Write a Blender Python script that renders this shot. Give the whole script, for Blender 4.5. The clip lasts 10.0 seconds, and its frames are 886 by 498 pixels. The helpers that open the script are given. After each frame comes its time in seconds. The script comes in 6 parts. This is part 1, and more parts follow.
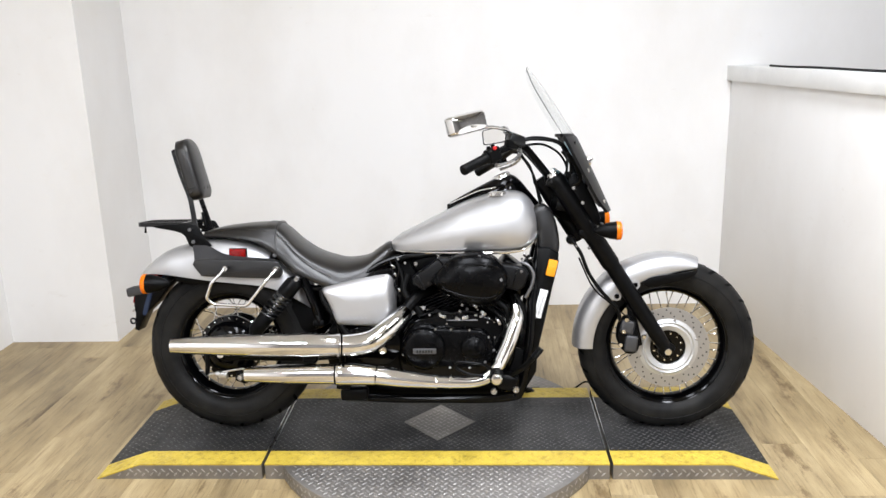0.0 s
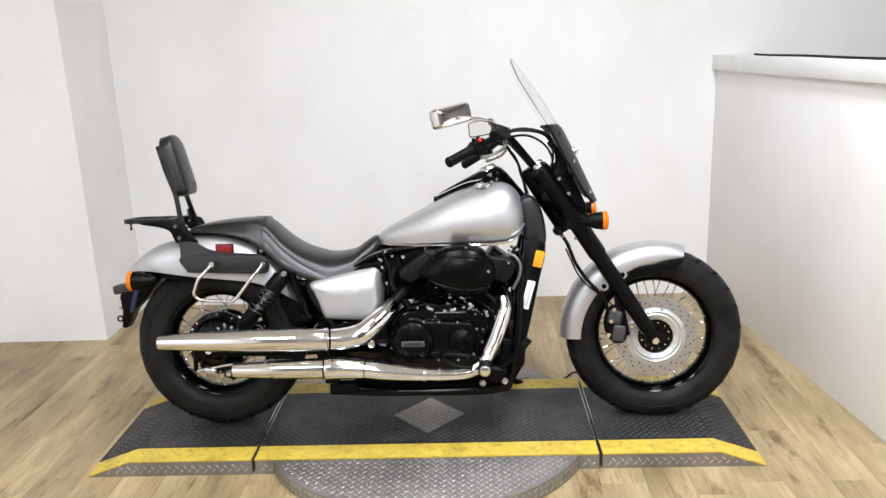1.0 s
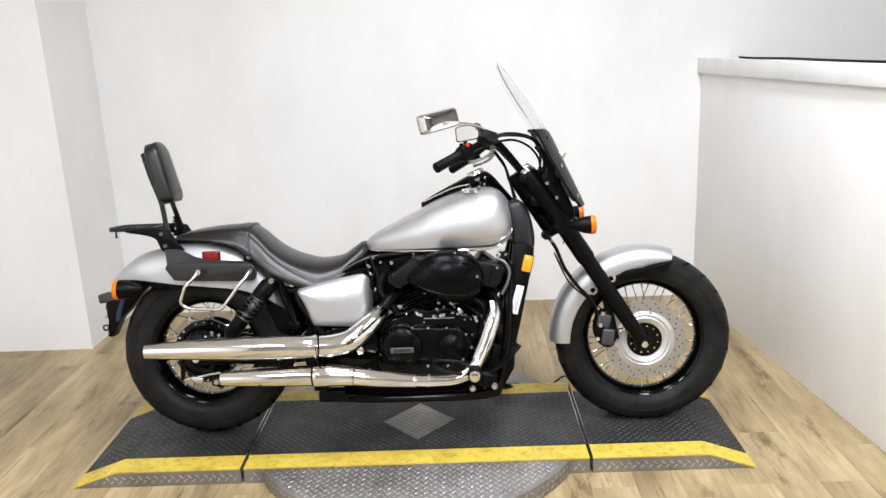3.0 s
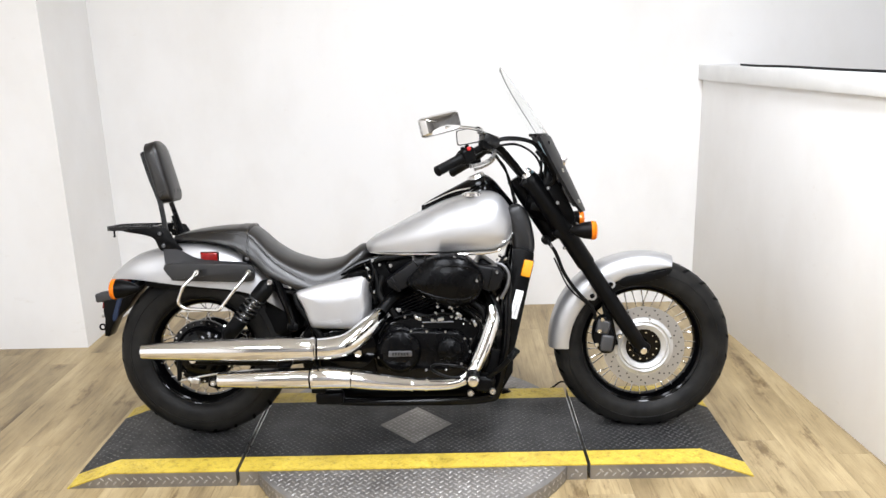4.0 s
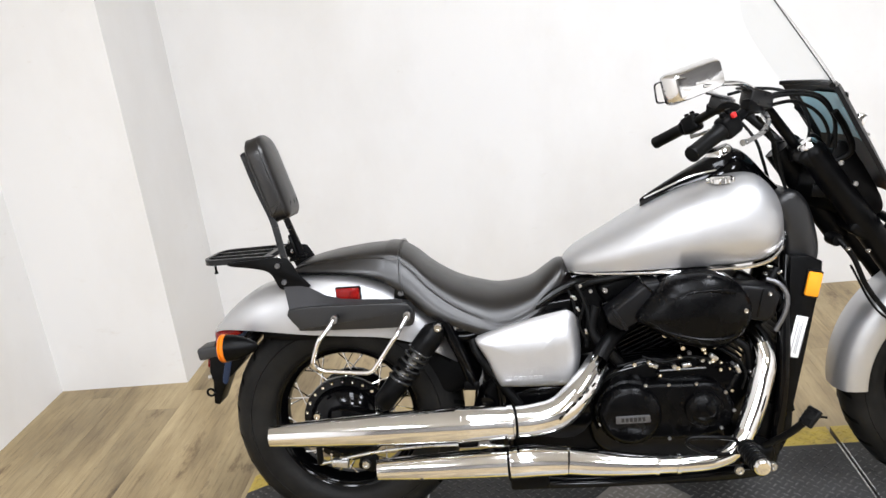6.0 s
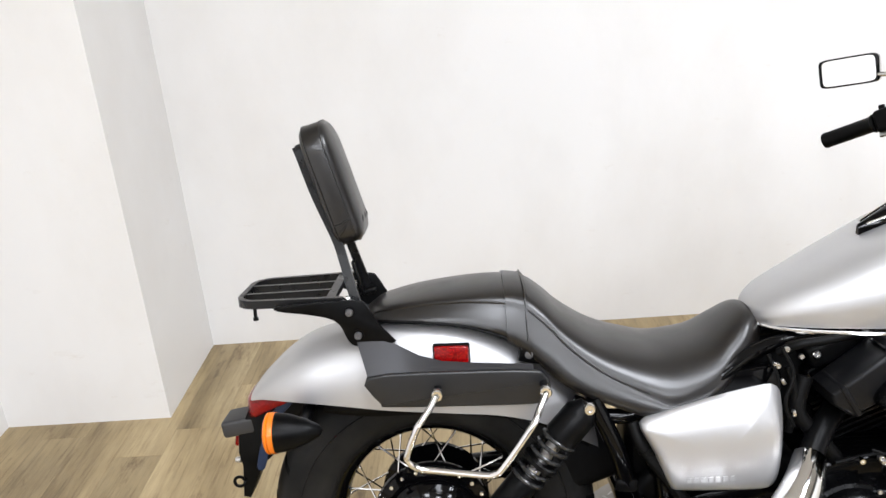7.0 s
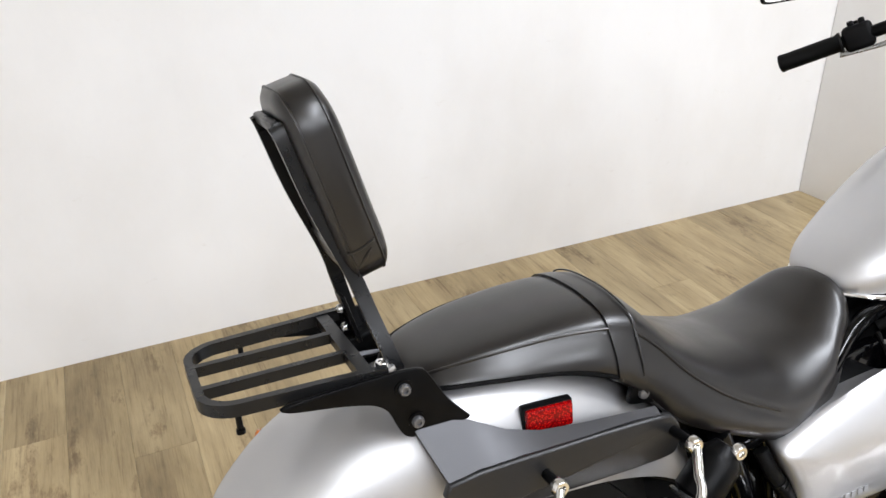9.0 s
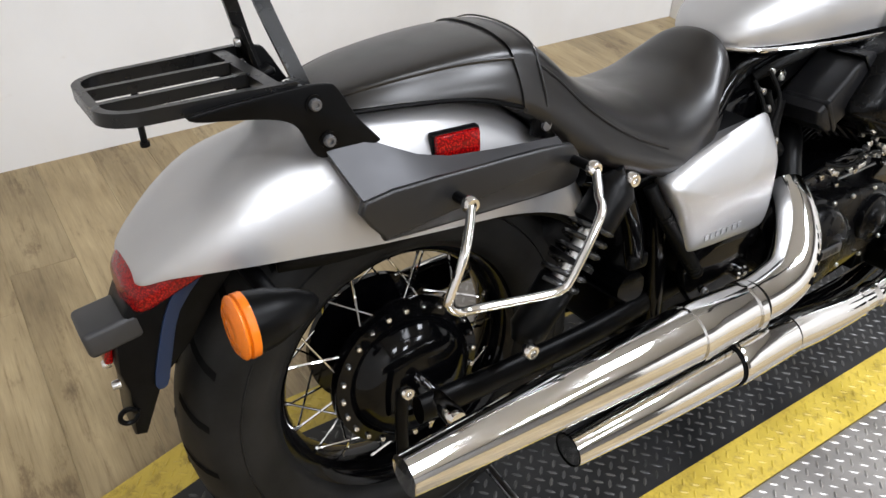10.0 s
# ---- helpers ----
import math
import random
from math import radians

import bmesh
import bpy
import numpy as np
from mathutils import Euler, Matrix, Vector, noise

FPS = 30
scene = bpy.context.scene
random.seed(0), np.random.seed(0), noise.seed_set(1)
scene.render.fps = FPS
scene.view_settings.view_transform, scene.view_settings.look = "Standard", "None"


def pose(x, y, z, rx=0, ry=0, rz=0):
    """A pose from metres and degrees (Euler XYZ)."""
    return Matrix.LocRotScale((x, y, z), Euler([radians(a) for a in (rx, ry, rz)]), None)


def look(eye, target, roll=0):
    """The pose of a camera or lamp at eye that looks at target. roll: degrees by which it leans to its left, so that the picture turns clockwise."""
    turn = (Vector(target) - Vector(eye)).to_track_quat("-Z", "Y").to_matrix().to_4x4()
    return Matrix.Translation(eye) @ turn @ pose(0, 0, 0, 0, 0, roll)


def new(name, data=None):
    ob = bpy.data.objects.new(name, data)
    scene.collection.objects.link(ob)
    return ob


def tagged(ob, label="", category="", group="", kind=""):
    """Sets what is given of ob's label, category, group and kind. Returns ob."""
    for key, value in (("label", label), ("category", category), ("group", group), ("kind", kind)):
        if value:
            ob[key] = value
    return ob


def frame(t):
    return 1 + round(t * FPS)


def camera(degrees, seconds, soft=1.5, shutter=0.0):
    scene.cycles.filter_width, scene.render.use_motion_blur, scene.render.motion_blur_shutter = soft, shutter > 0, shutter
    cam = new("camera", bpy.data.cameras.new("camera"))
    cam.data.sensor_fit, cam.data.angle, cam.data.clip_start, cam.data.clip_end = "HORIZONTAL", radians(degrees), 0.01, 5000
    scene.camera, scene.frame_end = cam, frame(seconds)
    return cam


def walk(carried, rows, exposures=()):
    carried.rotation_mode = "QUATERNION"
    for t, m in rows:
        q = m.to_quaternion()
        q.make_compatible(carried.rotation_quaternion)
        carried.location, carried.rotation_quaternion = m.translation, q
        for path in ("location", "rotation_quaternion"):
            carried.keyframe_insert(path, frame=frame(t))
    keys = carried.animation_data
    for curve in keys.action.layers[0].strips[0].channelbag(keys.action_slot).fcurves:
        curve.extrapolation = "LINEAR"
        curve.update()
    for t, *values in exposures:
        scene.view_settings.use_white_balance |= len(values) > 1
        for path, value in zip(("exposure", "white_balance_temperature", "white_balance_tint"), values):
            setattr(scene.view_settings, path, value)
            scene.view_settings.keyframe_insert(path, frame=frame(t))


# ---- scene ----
cam = camera(58.0, 10.0)
PATH = [
    (0, (0.152, -2.783, 1.5), (0.054, -0.853, 0.984), -1.5),
    (0.5, (0.158, -2.786, 1.498), (0.069, -0.857, 0.978), -1.8),
    (1, (0.168, -2.784, 1.493), (0.091, -0.857, 0.963), -2.2),
    (1.5, (0.166, -2.783, 1.498), (0.092, -0.859, 0.958), -2.2),
    (2, (0.166, -2.785, 1.495), (0.096, -0.859, 0.963), -2.3),
    (2.5, (0.171, -2.791, 1.497), (0.124, -0.861, 0.974), -2.4),
    (2.7, (0.169, -2.781, 1.497), (0.125, -0.851, 0.974), -2.4),
    (3.8, (0.152, -2.768, 1.504), (0.102, -0.839, 0.979), -2.7),
    (4, (0.151, -2.763, 1.5), (0.116, -0.831, 0.982), -1.6),
    (4.5, (0.093, -2.71, 1.497), (0.066, -0.784, 0.96), -1.6),
    (5, (0.097, -2.536, 1.462), (0.169, -0.621, 0.888), -2.7),
    (5.2, (0.1, -2.391, 1.48), (0.051, -0.477, 0.902), -1.0),
    (5.5, (-0.003, -2.188, 1.484), (-0.256, -0.305, 0.859), -3.3),
    (5.7, (-0.105, -2.038, 1.483), (-0.411, -0.158, 0.873), -6.7),
    (6, (-0.269, -1.883, 1.486), (-0.482, 0.001, 0.848), -7.1),
    (6.2, (-0.349, -1.763, 1.472), (-0.52, 0.134, 0.861), -5.1),
    (7.3, (-0.815, -1.144, 1.441), (-0.77, 0.709, 0.691), -4.9),
    (7.5, (-0.891, -1.09, 1.453), (-0.689, 0.769, 0.742), -4.8),
    (8, (-0.969, -0.882, 1.434), (-0.73, 0.959, 0.691), -4.7),
    (8.2, (-0.967, -0.755, 1.406), (-0.749, 1.092, 0.673), -2.5),
    (8.5, (-1.006, -0.653, 1.398), (-0.798, 1.176, 0.616), -2.0),
    (8.7, (-1.036, -0.634, 1.396), (-0.714, 1.158, 0.569), -0.9),
    (9, (-1.157, -0.651, 1.382), (-0.441, 0.967, 0.449), -1.1),
    (9.2, (-1.189, -0.669, 1.367), (-0.389, 0.89, 0.403), -1.6),
    (9.5, (-1.215, -0.698, 1.316), (-0.364, 0.761, 0.245), 0.8),
    (10, (-1.236, -0.707, 1.234), (-0.323, 0.606, 0.034), 3.0),
]
walk(cam, [(t, look(eye, target, roll)) for t, eye, target, roll in PATH],
     exposures=[(0, 0.02), (0.8, -0.08), (2.7, -0.05), (3.8, 0.10), (5.0, 0.12), (6.2, 0.06), (7.3, 0.10), (8.5, 0.11), (9.3, 0.0), (10, -0.14)])

# ---- light ----
world = bpy.data.worlds.new("world")
world.use_nodes = True
world.node_tree.nodes["Background"].inputs[0].default_value = (0.9, 0.93, 1.0, 1)
world.node_tree.nodes["Background"].inputs[1].default_value = 0.05
scene.world = world


def ceiling_lamp(x, y, sx, sy, watts):
    data = bpy.data.lights.new("ceiling_lamp", "AREA")
    data.shape, data.size, data.size_y, data.energy = "RECTANGLE", sx, sy, watts
    data.color = (0.875, 0.915, 1.0)
    ob = new("ceiling_lamp", data)
    data.spread = radians(176)
    ob.matrix_world = pose(x, y, CEIL - 0.04)
    return ob


CEIL = 3.1
for lx, ly, watts in ((-0.3, -1.05, 36), (1.1, -0.8, 82), (-0.2, -2.2, 32), (-1.5, -3.4, 66), (1.3, -3.4, 84), (-0.2, -4.8, 104)):
    ceiling_lamp(lx, ly, 0.45, 1.2, watts)

# ---- materials ----


def material(name, colour, rough=0.5, metal=0.0, **more):
    m = bpy.data.materials.new(name)
    m.use_nodes = True
    b = m.node_tree.nodes["Principled BSDF"]
    b.inputs["Base Color"].default_value = (*colour, 1)
    b.inputs["Roughness"].default_value = rough
    b.inputs["Metallic"].default_value = metal
    for key, value in more.items():
        b.inputs[key.replace("_", " ")].default_value = value
    return m


def node(m, kind, **values):
    n = m.node_tree.nodes.new(kind)
    for key, value in values.items():
        if key in n.inputs:
            n.inputs[key].default_value = value
    return n


def link(m, a, b):
    m.node_tree.links.new(a, b)


def bsdf(m):
    return m.node_tree.nodes["Principled BSDF"]


def noise_tex(m, scale, detail=4.0, stretch=(1, 1, 1), rough=0.6, offset=None):
    co = node(m, "ShaderNodeTexCoord")
    mp = node(m, "ShaderNodeMapping")
    mp.inputs["Scale"].default_value = stretch
    link(m, co.outputs["Object"], mp.inputs["Vector"])
    if offset is not None:
        link(m, offset, mp.inputs["Location"])
    n = node(m, "ShaderNodeTexNoise", Scale=scale, Detail=detail, Roughness=rough)
    link(m, mp.outputs["Vector"], n.inputs["Vector"])
    return n


def ramp(m, source, stops):
    r = node(m, "ShaderNodeValToRGB")
    el = r.color_ramp.elements
    while len(el) < len(stops):
        el.new(0.5)
    for e, (at, c) in zip(el, stops):
        e.position = at
        e.color = (*c, 1) if len(c) == 3 else c
    link(m, source, r.inputs["Fac"])
    return r


def vary_rough(m, scale, lo, hi, detail=5.0):
    n = noise_tex(m, scale, detail)
    mr = node(m, "ShaderNodeMapRange")
    for i, v in ((1, 0.3), (2, 0.7), (3, lo), (4, hi)):
        mr.inputs[i].default_value = v
    link(m, n.outputs["Fac"], mr.inputs[0])
    link(m, mr.outputs[0], bsdf(m).inputs["Roughness"])
    return n


def bump(m, source, strength, distance=0.001):
    b = node(m, "ShaderNodeBump", Strength=strength, Distance=distance)
    link(m, source, b.inputs["Height"])
    link(m, b.outputs["Normal"], bsdf(m).inputs["Normal"])
    return b


def tint(m, scale, a, b, detail=5.0, lo=0.35, hi=0.65, stretch=(1, 1, 1)):
    n = noise_tex(m, scale, detail, stretch)
    r = ramp(m, n.outputs["Fac"], ((lo, a), (hi, b)))
    link(m, r.outputs["Color"], bsdf(m).inputs["Base Color"])
    return n


SILVER = material("silver_paint", (0.455, 0.453, 0.457), 0.46, 0.78, Coat_Weight=0.5, Coat_Roughness=0.08)
n = noise_tex(SILVER, 2600, 1.0)
bump(SILVER, n.outputs["Fac"], 0.06, 0.0004)
vary_rough(SILVER, 14, 0.43, 0.50)

LEATHER = material("black_leather", (0.0045, 0.0036, 0.0031), 0.30, Specular_IOR_Level=0.62)
n = noise_tex(LEATHER, 420, 3.0)
fine = bump(LEATHER, n.outputs["Fac"], 0.08, 0.001)
n = noise_tex(LEATHER, 11, 2.0)
soft = node(LEATHER, "ShaderNodeBump", Strength=0.05, Distance=0.006)
link(LEATHER, n.outputs["Fac"], soft.inputs["Height"])
link(LEATHER, soft.outputs["Normal"], fine.inputs["Normal"])
vary_rough(LEATHER, 22, 0.29, 0.36)

CHROME = material("chrome", (0.74, 0.735, 0.73), 0.05, 1.0)
vary_rough(CHROME, 30, 0.03, 0.10)
STEEL = material("brushed_steel", (0.55, 0.55, 0.55), 0.28, 1.0)
vary_rough(STEEL, 60, 0.2, 0.4)
BLACK = material("gloss_black_paint", (0.0012, 0.0012, 0.0014), 0.10, Specular_IOR_Level=0.18)
vary_rough(BLACK, 35, 0.05, 0.13)
SATIN = material("satin_black_metal", (0.004, 0.004, 0.0042), 0.34, Specular_IOR_Level=0.10)
n = tint(SATIN, 40, (0.0010, 0.0010, 0.0011), (0.0026, 0.0026, 0.0028))
n = noise_tex(SATIN, 900, 2.0)
bump(SATIN, n.outputs["Fac"], 0.05, 0.0005)
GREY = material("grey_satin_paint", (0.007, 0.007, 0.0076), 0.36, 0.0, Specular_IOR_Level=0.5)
n = noise_tex(GREY, 900, 2.0)
bump(GREY, n.outputs["Fac"], 0.06, 0.0005)
# paler copy of the side plate's grey, with the upper slope's sheen in it
PANEL = material("side_plate_sheen_grey", (0.050, 0.050, 0.053), 0.40, 0.6)
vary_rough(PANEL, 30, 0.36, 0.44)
PLASTIC = material("black_plastic", (0.003, 0.003, 0.0032), 0.42, Specular_IOR_Level=0.08)
n = noise_tex(PLASTIC, 1200, 2.0)
bump(PLASTIC, n.outputs["Fac"], 0.15, 0.0005)
# bluish sheen of the black plate holder, given as a colour
BLUEBLACK = material("painted_blue_sheen", (0.008, 0.020, 0.055), 0.3, Specular_IOR_Level=0.35)
RUBBER = material("tyre_rubber", (0.010, 0.010, 0.010), 0.45, Specular_IOR_Level=0.12)
tint(RUBBER, 9, (0.005, 0.005, 0.005), (0.017, 0.0163, 0.0152), 12.0, 0.36, 0.70)
n = noise_tex(RUBBER, 300, 4.0)
bump(RUBBER, n.outputs["Fac"], 0.15, 0.001)
HOSE = material("hose_rubber", (0.003, 0.003, 0.003), 0.45, Specular_IOR_Level=0.10)
AMBER = material("amber_lens", (0.84, 0.195, 0.003), 0.10, Transmission_Weight=0.15)
RED = material("red_lens", (0.36, 0.0006, 0.0012), 0.08, Coat_Weight=0.35, Coat_Roughness=0.03, Specular_IOR_Level=0.15)
co = node(RED, "ShaderNodeTexCoord")
n = node(RED, "ShaderNodeTexVoronoi", Scale=420.0)
link(RED, co.outputs["Object"], n.inputs["Vector"])
# sparkle of the reflector cells painted in as bright orange-red centres
r1 = ramp(RED, n.outputs["Distance"], ((0.05, (0.62, 0.030, 0.010)), (0.25, (0.34, 0.002, 0.003)), (0.60, (0.11, 0.0005, 0.001))))
link(RED, r1.outputs["Color"], bsdf(RED).inputs["Base Color"])
bump(RED, n.outputs["Distance"], 0.35, 0.0012)
n = node(AMBER, "ShaderNodeTexVoronoi", Scale=220.0)
bump(AMBER, n.outputs["Distance"], 0.25, 0.001)
AMBER2 = material("amber_reflector", (0.80, 0.30, 0.012), 0.12)
n = node(AMBER2, "ShaderNodeTexVoronoi", Scale=320.0)
bump(AMBER2, n.outputs["Distance"], 0.3, 0.001)
REDKNOB = material("red_plastic", (0.6, 0.02, 0.02), 0.4)
WHITELABEL = material("white_label", (0.75, 0.76, 0.76), 0.45)
BADGE = material("engraved_badge", (0.10, 0.10, 0.105), 0.38, 0.7)
BADGETEXT = material("badge_relief", (0.02, 0.02, 0.02), 0.4, 0.5)
GLASS = material("clear_screen", (0.93, 0.94, 0.94), 0.02, Transmission_Weight=1.0, IOR=1.06)
SMOKE = material("smoked_panel", (0.004, 0.004, 0.0045), 0.4, Specular_IOR_Level=0.15)
BLUEFILM = material("blue_film", (0.30, 0.52, 0.62), 0.3)
MIRROR = material("mirror_glass", (0.9, 0.9, 0.9), 0.01, 1.0)
DISC = material("brake_disc_steel", (0.44, 0.44, 0.45), 0.36, 0.95)
ALLOY = material("cast_alloy", (0.54, 0.54, 0.54), 0.42, 0.8)
vary_rough(ALLOY, 50, 0.34, 0.5)
COIL = material("spring_black", (0.012, 0.012, 0.012), 0.25)

CASING = material("semi_gloss_engine_paint", (0.0014, 0.0014, 0.0016), 0.26, Specular_IOR_Level=0.10)
vary_rough(CASING, 30, 0.18, 0.34)
STEELBAR = material("black_bar_enamel", (0.006, 0.006, 0.0063), 0.3, Specular_IOR_Level=0.3)
vary_rough(STEELBAR, 40, 0.24, 0.36)

# white painted wall, with faint roller texture, grime and scuffs
WALL = material("white_wall_paint", (0.80, 0.79, 0.77), 0.55)
n1 = noise_tex(WALL, 1.3, 6.0, (1, 1, 0.6))
r1 = ramp(WALL, n1.outputs["Fac"], ((0.25, (0.74, 0.72, 0.69)), (0.55, (0.82, 0.81, 0.795))))
n2 = noise_tex(WALL, 7.0, 8.0, (1, 1, 2.2), 0.75)
r2 = ramp(WALL, n2.outputs["Fac"], ((0.62, (1, 1, 1)), (0.80, (0.88, 0.85, 0.81))))
mx = node(WALL, "ShaderNodeMix")
mx.data_type, mx.blend_type = "RGBA", "MULTIPLY"
mx.inputs[0].default_value = 1.0
link(WALL, r1.outputs["Color"], mx.inputs[6])
link(WALL, r2.outputs["Color"], mx.inputs[7])
link(WALL, mx.outputs[2], bsdf(WALL).inputs["Base Color"])
n3 = noise_tex(WALL, 160, 3.0)
bump(WALL, n3.outputs["Fac"], 0.10, 0.002)
TRIM = material("white_trim_paint", (0.80, 0.80, 0.79), 0.4)
tint(TRIM, 5, (0.74, 0.74, 0.73), (0.82, 0.82, 0.81))
CEILING = material("ceiling_white", (0.78, 0.78, 0.77), 0.8)
# grey for unseen walls, chosen dark so glossy parts reflect less light
DIM = material("reflection_darkening_grey", (0.2, 0.195, 0.19), 0.7)
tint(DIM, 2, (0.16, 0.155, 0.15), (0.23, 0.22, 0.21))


def wood_material():
    m = material("oak_vinyl", (0.5, 0.38, 0.24), 0.42)
    info = node(m, "ShaderNodeObjectInfo")
    mul = node(m, "ShaderNodeMath")
    mul.operation = "MULTIPLY"
    mul.inputs[1].default_value = 37.0
    link(m, info.outputs["Random"], mul.inputs[0])
    comb = node(m, "ShaderNodeCombineXYZ")
    for i in range(3):
        link(m, mul.outputs[0], comb.inputs[i])
    broad = noise_tex(m, 3.0, 5.0, (2.2, 0.55, 1), 0.6, comb.outputs[0])
    grain = noise_tex(m, 26.0, 8.0, (3.2, 0.16, 1), 0.7, comb.outputs[0])
    fine = noise_tex(m, 110.0, 3.0, (4.0, 0.10, 1), 0.6, comb.outputs[0])
    c1 = ramp(m, broad.outputs["Fac"], ((0.30, (0.205, 0.152, 0.080)), (0.48, (0.355, 0.275, 0.152)), (0.70, (0.50, 0.402, 0.238))))
    c2 = ramp(m, grain.outputs["Fac"], ((0.30, (0.56, 0.51, 0.45)), (0.47, (0.92, 0.91, 0.88)), (0.7, (1.04, 1.03, 1.02))))
    c3 = ramp(m, fine.outputs["Fac"], ((0.3, (0.86, 0.85, 0.84)), (0.6, (1, 1, 1))))
    knots = noise_tex(m, 5.5, 6.0, (1.6, 0.5, 1), 0.75, comb.outputs[0])
    c5 = ramp(m, knots.outputs["Fac"], ((0.32, (0.46, 0.40, 0.34)), (0.43, (0.98, 0.97, 0.95)), (0.9, (1.0, 1.0, 1.0))))
    c4 = ramp(m, info.outputs["Random"], ((0.0, (0.95, 0.945, 0.94)), (0.5, (1.0, 0.99, 0.97)), (1.0, (1.04, 1.02, 0.99))))
    last = c1.outputs["Color"]
    for c in (c2, c3, c4, c5):
        mx = node(m, "ShaderNodeMix")
        mx.data_type, mx.blend_type = "RGBA", "MULTIPLY"
        mx.inputs[0].default_value = 1.0
        link(m, last, mx.inputs[6])
        link(m, c.outputs["Color"], mx.inputs[7])
        last = mx.outputs[2]
    link(m, last, bsdf(m).inputs["Base Color"])
    bump(m, grain.outputs["Fac"], 0.12, 0.001)
    return m


WOOD = wood_material()

# painted and bare tread plate
DECK = material("black_deck_paint", (0.05, 0.05, 0.052), 0.5, Specular_IOR_Level=0.3)
tint(DECK, 5, (0.008, 0.008, 0.0085), (0.030, 0.0293, 0.0285), 8.0, 0.32, 0.72)
vary_rough(DECK, 12, 0.38, 0.6)
DECKLUG = material("worn_deck_lug", (0.09, 0.09, 0.09), 0.4, 0.2)
tint(DECKLUG, 9, (0.018, 0.018, 0.0185), (0.085, 0.083, 0.08), 6.0)
YELLOW = material("yellow_line_paint", (0.72, 0.50, 0.035), 0.45)
n1 = noise_tex(YELLOW, 9, 8.0)
r1 = ramp(YELLOW, n1.outputs["Fac"], ((0.30, (0.44, 0.315, 0.040)), (0.62, (0.60, 0.445, 0.060))))
n2 = noise_tex(YELLOW, 34, 8.0, (1, 1, 1), 0.75)
r2 = ramp(YELLOW, n2.outputs["Fac"], ((0.30, (0.45, 0.43, 0.40)), (0.50, (1, 1, 1))))
mx = node(YELLOW, "ShaderNodeMix")
mx.data_type, mx.blend_type = "RGBA", "MULTIPLY"
mx.inputs[0].default_value = 1.0
link(YELLOW, r1.outputs["Color"], mx.inputs[6])
link(YELLOW, r2.outputs["Color"], mx.inputs[7])
link(YELLOW, mx.outputs[2], bsdf(YELLOW).inputs["Base Color"])
vary_rough(YELLOW, 25, 0.35, 0.6)
PLATE = material("tread_plate_steel", (0.46, 0.45, 0.44), 0.38, 0.75)
tint(PLATE, 6, (0.20, 0.187, 0.173), (0.32, 0.302, 0.281), 8.0)
vary_rough(PLATE, 18, 0.42, 0.58)
PLATELUG = material("tread_plate_lug", (0.40, 0.385, 0.37), 0.4, 0.7)
tint(PLATELUG, 6, (0.30, 0.285, 0.27), (0.46, 0.44, 0.415), 8.0)
DULL = material("dull_bolt_steel", (0.16, 0.16, 0.165), 0.45, 0.8)

# ---- mesh helpers ----


def part(name, bm, mat, parent=None, label="", smooth=40):
    bmesh.ops.recalc_face_normals(bm, faces=bm.faces)
    me = bpy.data.meshes.new(name)
    bm.to_mesh(me)
    bm.free()
    me.materials.append(mat)
    if smooth:
        me.polygons.foreach_set("use_smooth", [True] * len(me.polygons))
        me.set_sharp_from_angle(angle=radians(smooth))
    ob = new(name, me)
    if parent is not None:
        ob.parent = parent
    if label:
        ob["label"] = label
    return ob


def thing(name, label, category, m=None, group="", kind=""):
    ob = new(name)
    if m is not None:
        ob.matrix_world = m
    return tagged(ob, label, category, group, kind)


def empty_part(name, parent, label=""):
    ob = new(name)
    ob.parent = parent
    if label:
        ob["label"] = label
    return ob


def box(bm, size, at=(0, 0, 0), rot=(0, 0, 0), bevel=0.0, segs=2):
    r = bmesh.ops.create_cube(bm, size=1.0)
    vs = r["verts"]
    bmesh.ops.scale(bm, vec=size, verts=vs)
    if bevel:
        es = list({e for v in vs for e in v.link_edges})
        b = bmesh.ops.bevel(bm, geom=es, offset=bevel, segments=segs, profile=0.5, affect="EDGES")
        vs = list({v for f in b["faces"] for v in f.verts} | {v for v in vs if v.is_valid})
    bmesh.ops.transform(bm, matrix=pose(*at, *rot), verts=vs)
    return bm


def boxed(size, at=(0, 0, 0), rot=(0, 0, 0), bevel=0.003, segs=2):
    return box(bmesh.new(), size, at, rot, bevel, segs)


def spline(pts, per=8):
    """A smooth line through the points."""
    pts = [Vector(p) for p in pts]
    if len(pts) < 3 or per < 2:
        return pts
    ext = [2 * pts[0] - pts[1], *pts, 2 * pts[-1] - pts[-2]]
    out = []
    for i in range(1, len(ext) - 2):
        a, b, c, d = ext[i - 1:i + 3]
        for k in range(per):
            t = k / per
            out.append(0.5 * ((2 * b) + (c - a) * t + (2 * a - 5 * b + 4 * c - d) * t * t + (3 * b - a - 3 * c + d) * t ** 3))
    out.append(pts[-1])
    return out


def skin(bm, rings, closed=True, caps=True):
    """Faces between successive rings of points."""
    vr = [[bm.verts.new(p) for p in ring] for ring in rings]
    n = len(vr[0])
    for a, b in zip(vr, vr[1:]):
        for i in range(n if closed else n - 1):
            j = (i + 1) % n
            bm.faces.new((a[i], a[j], b[j], b[i]))
    if caps and closed:
        bm.faces.new(vr[0][::-1])
        bm.faces.new(vr[-1])
    return vr


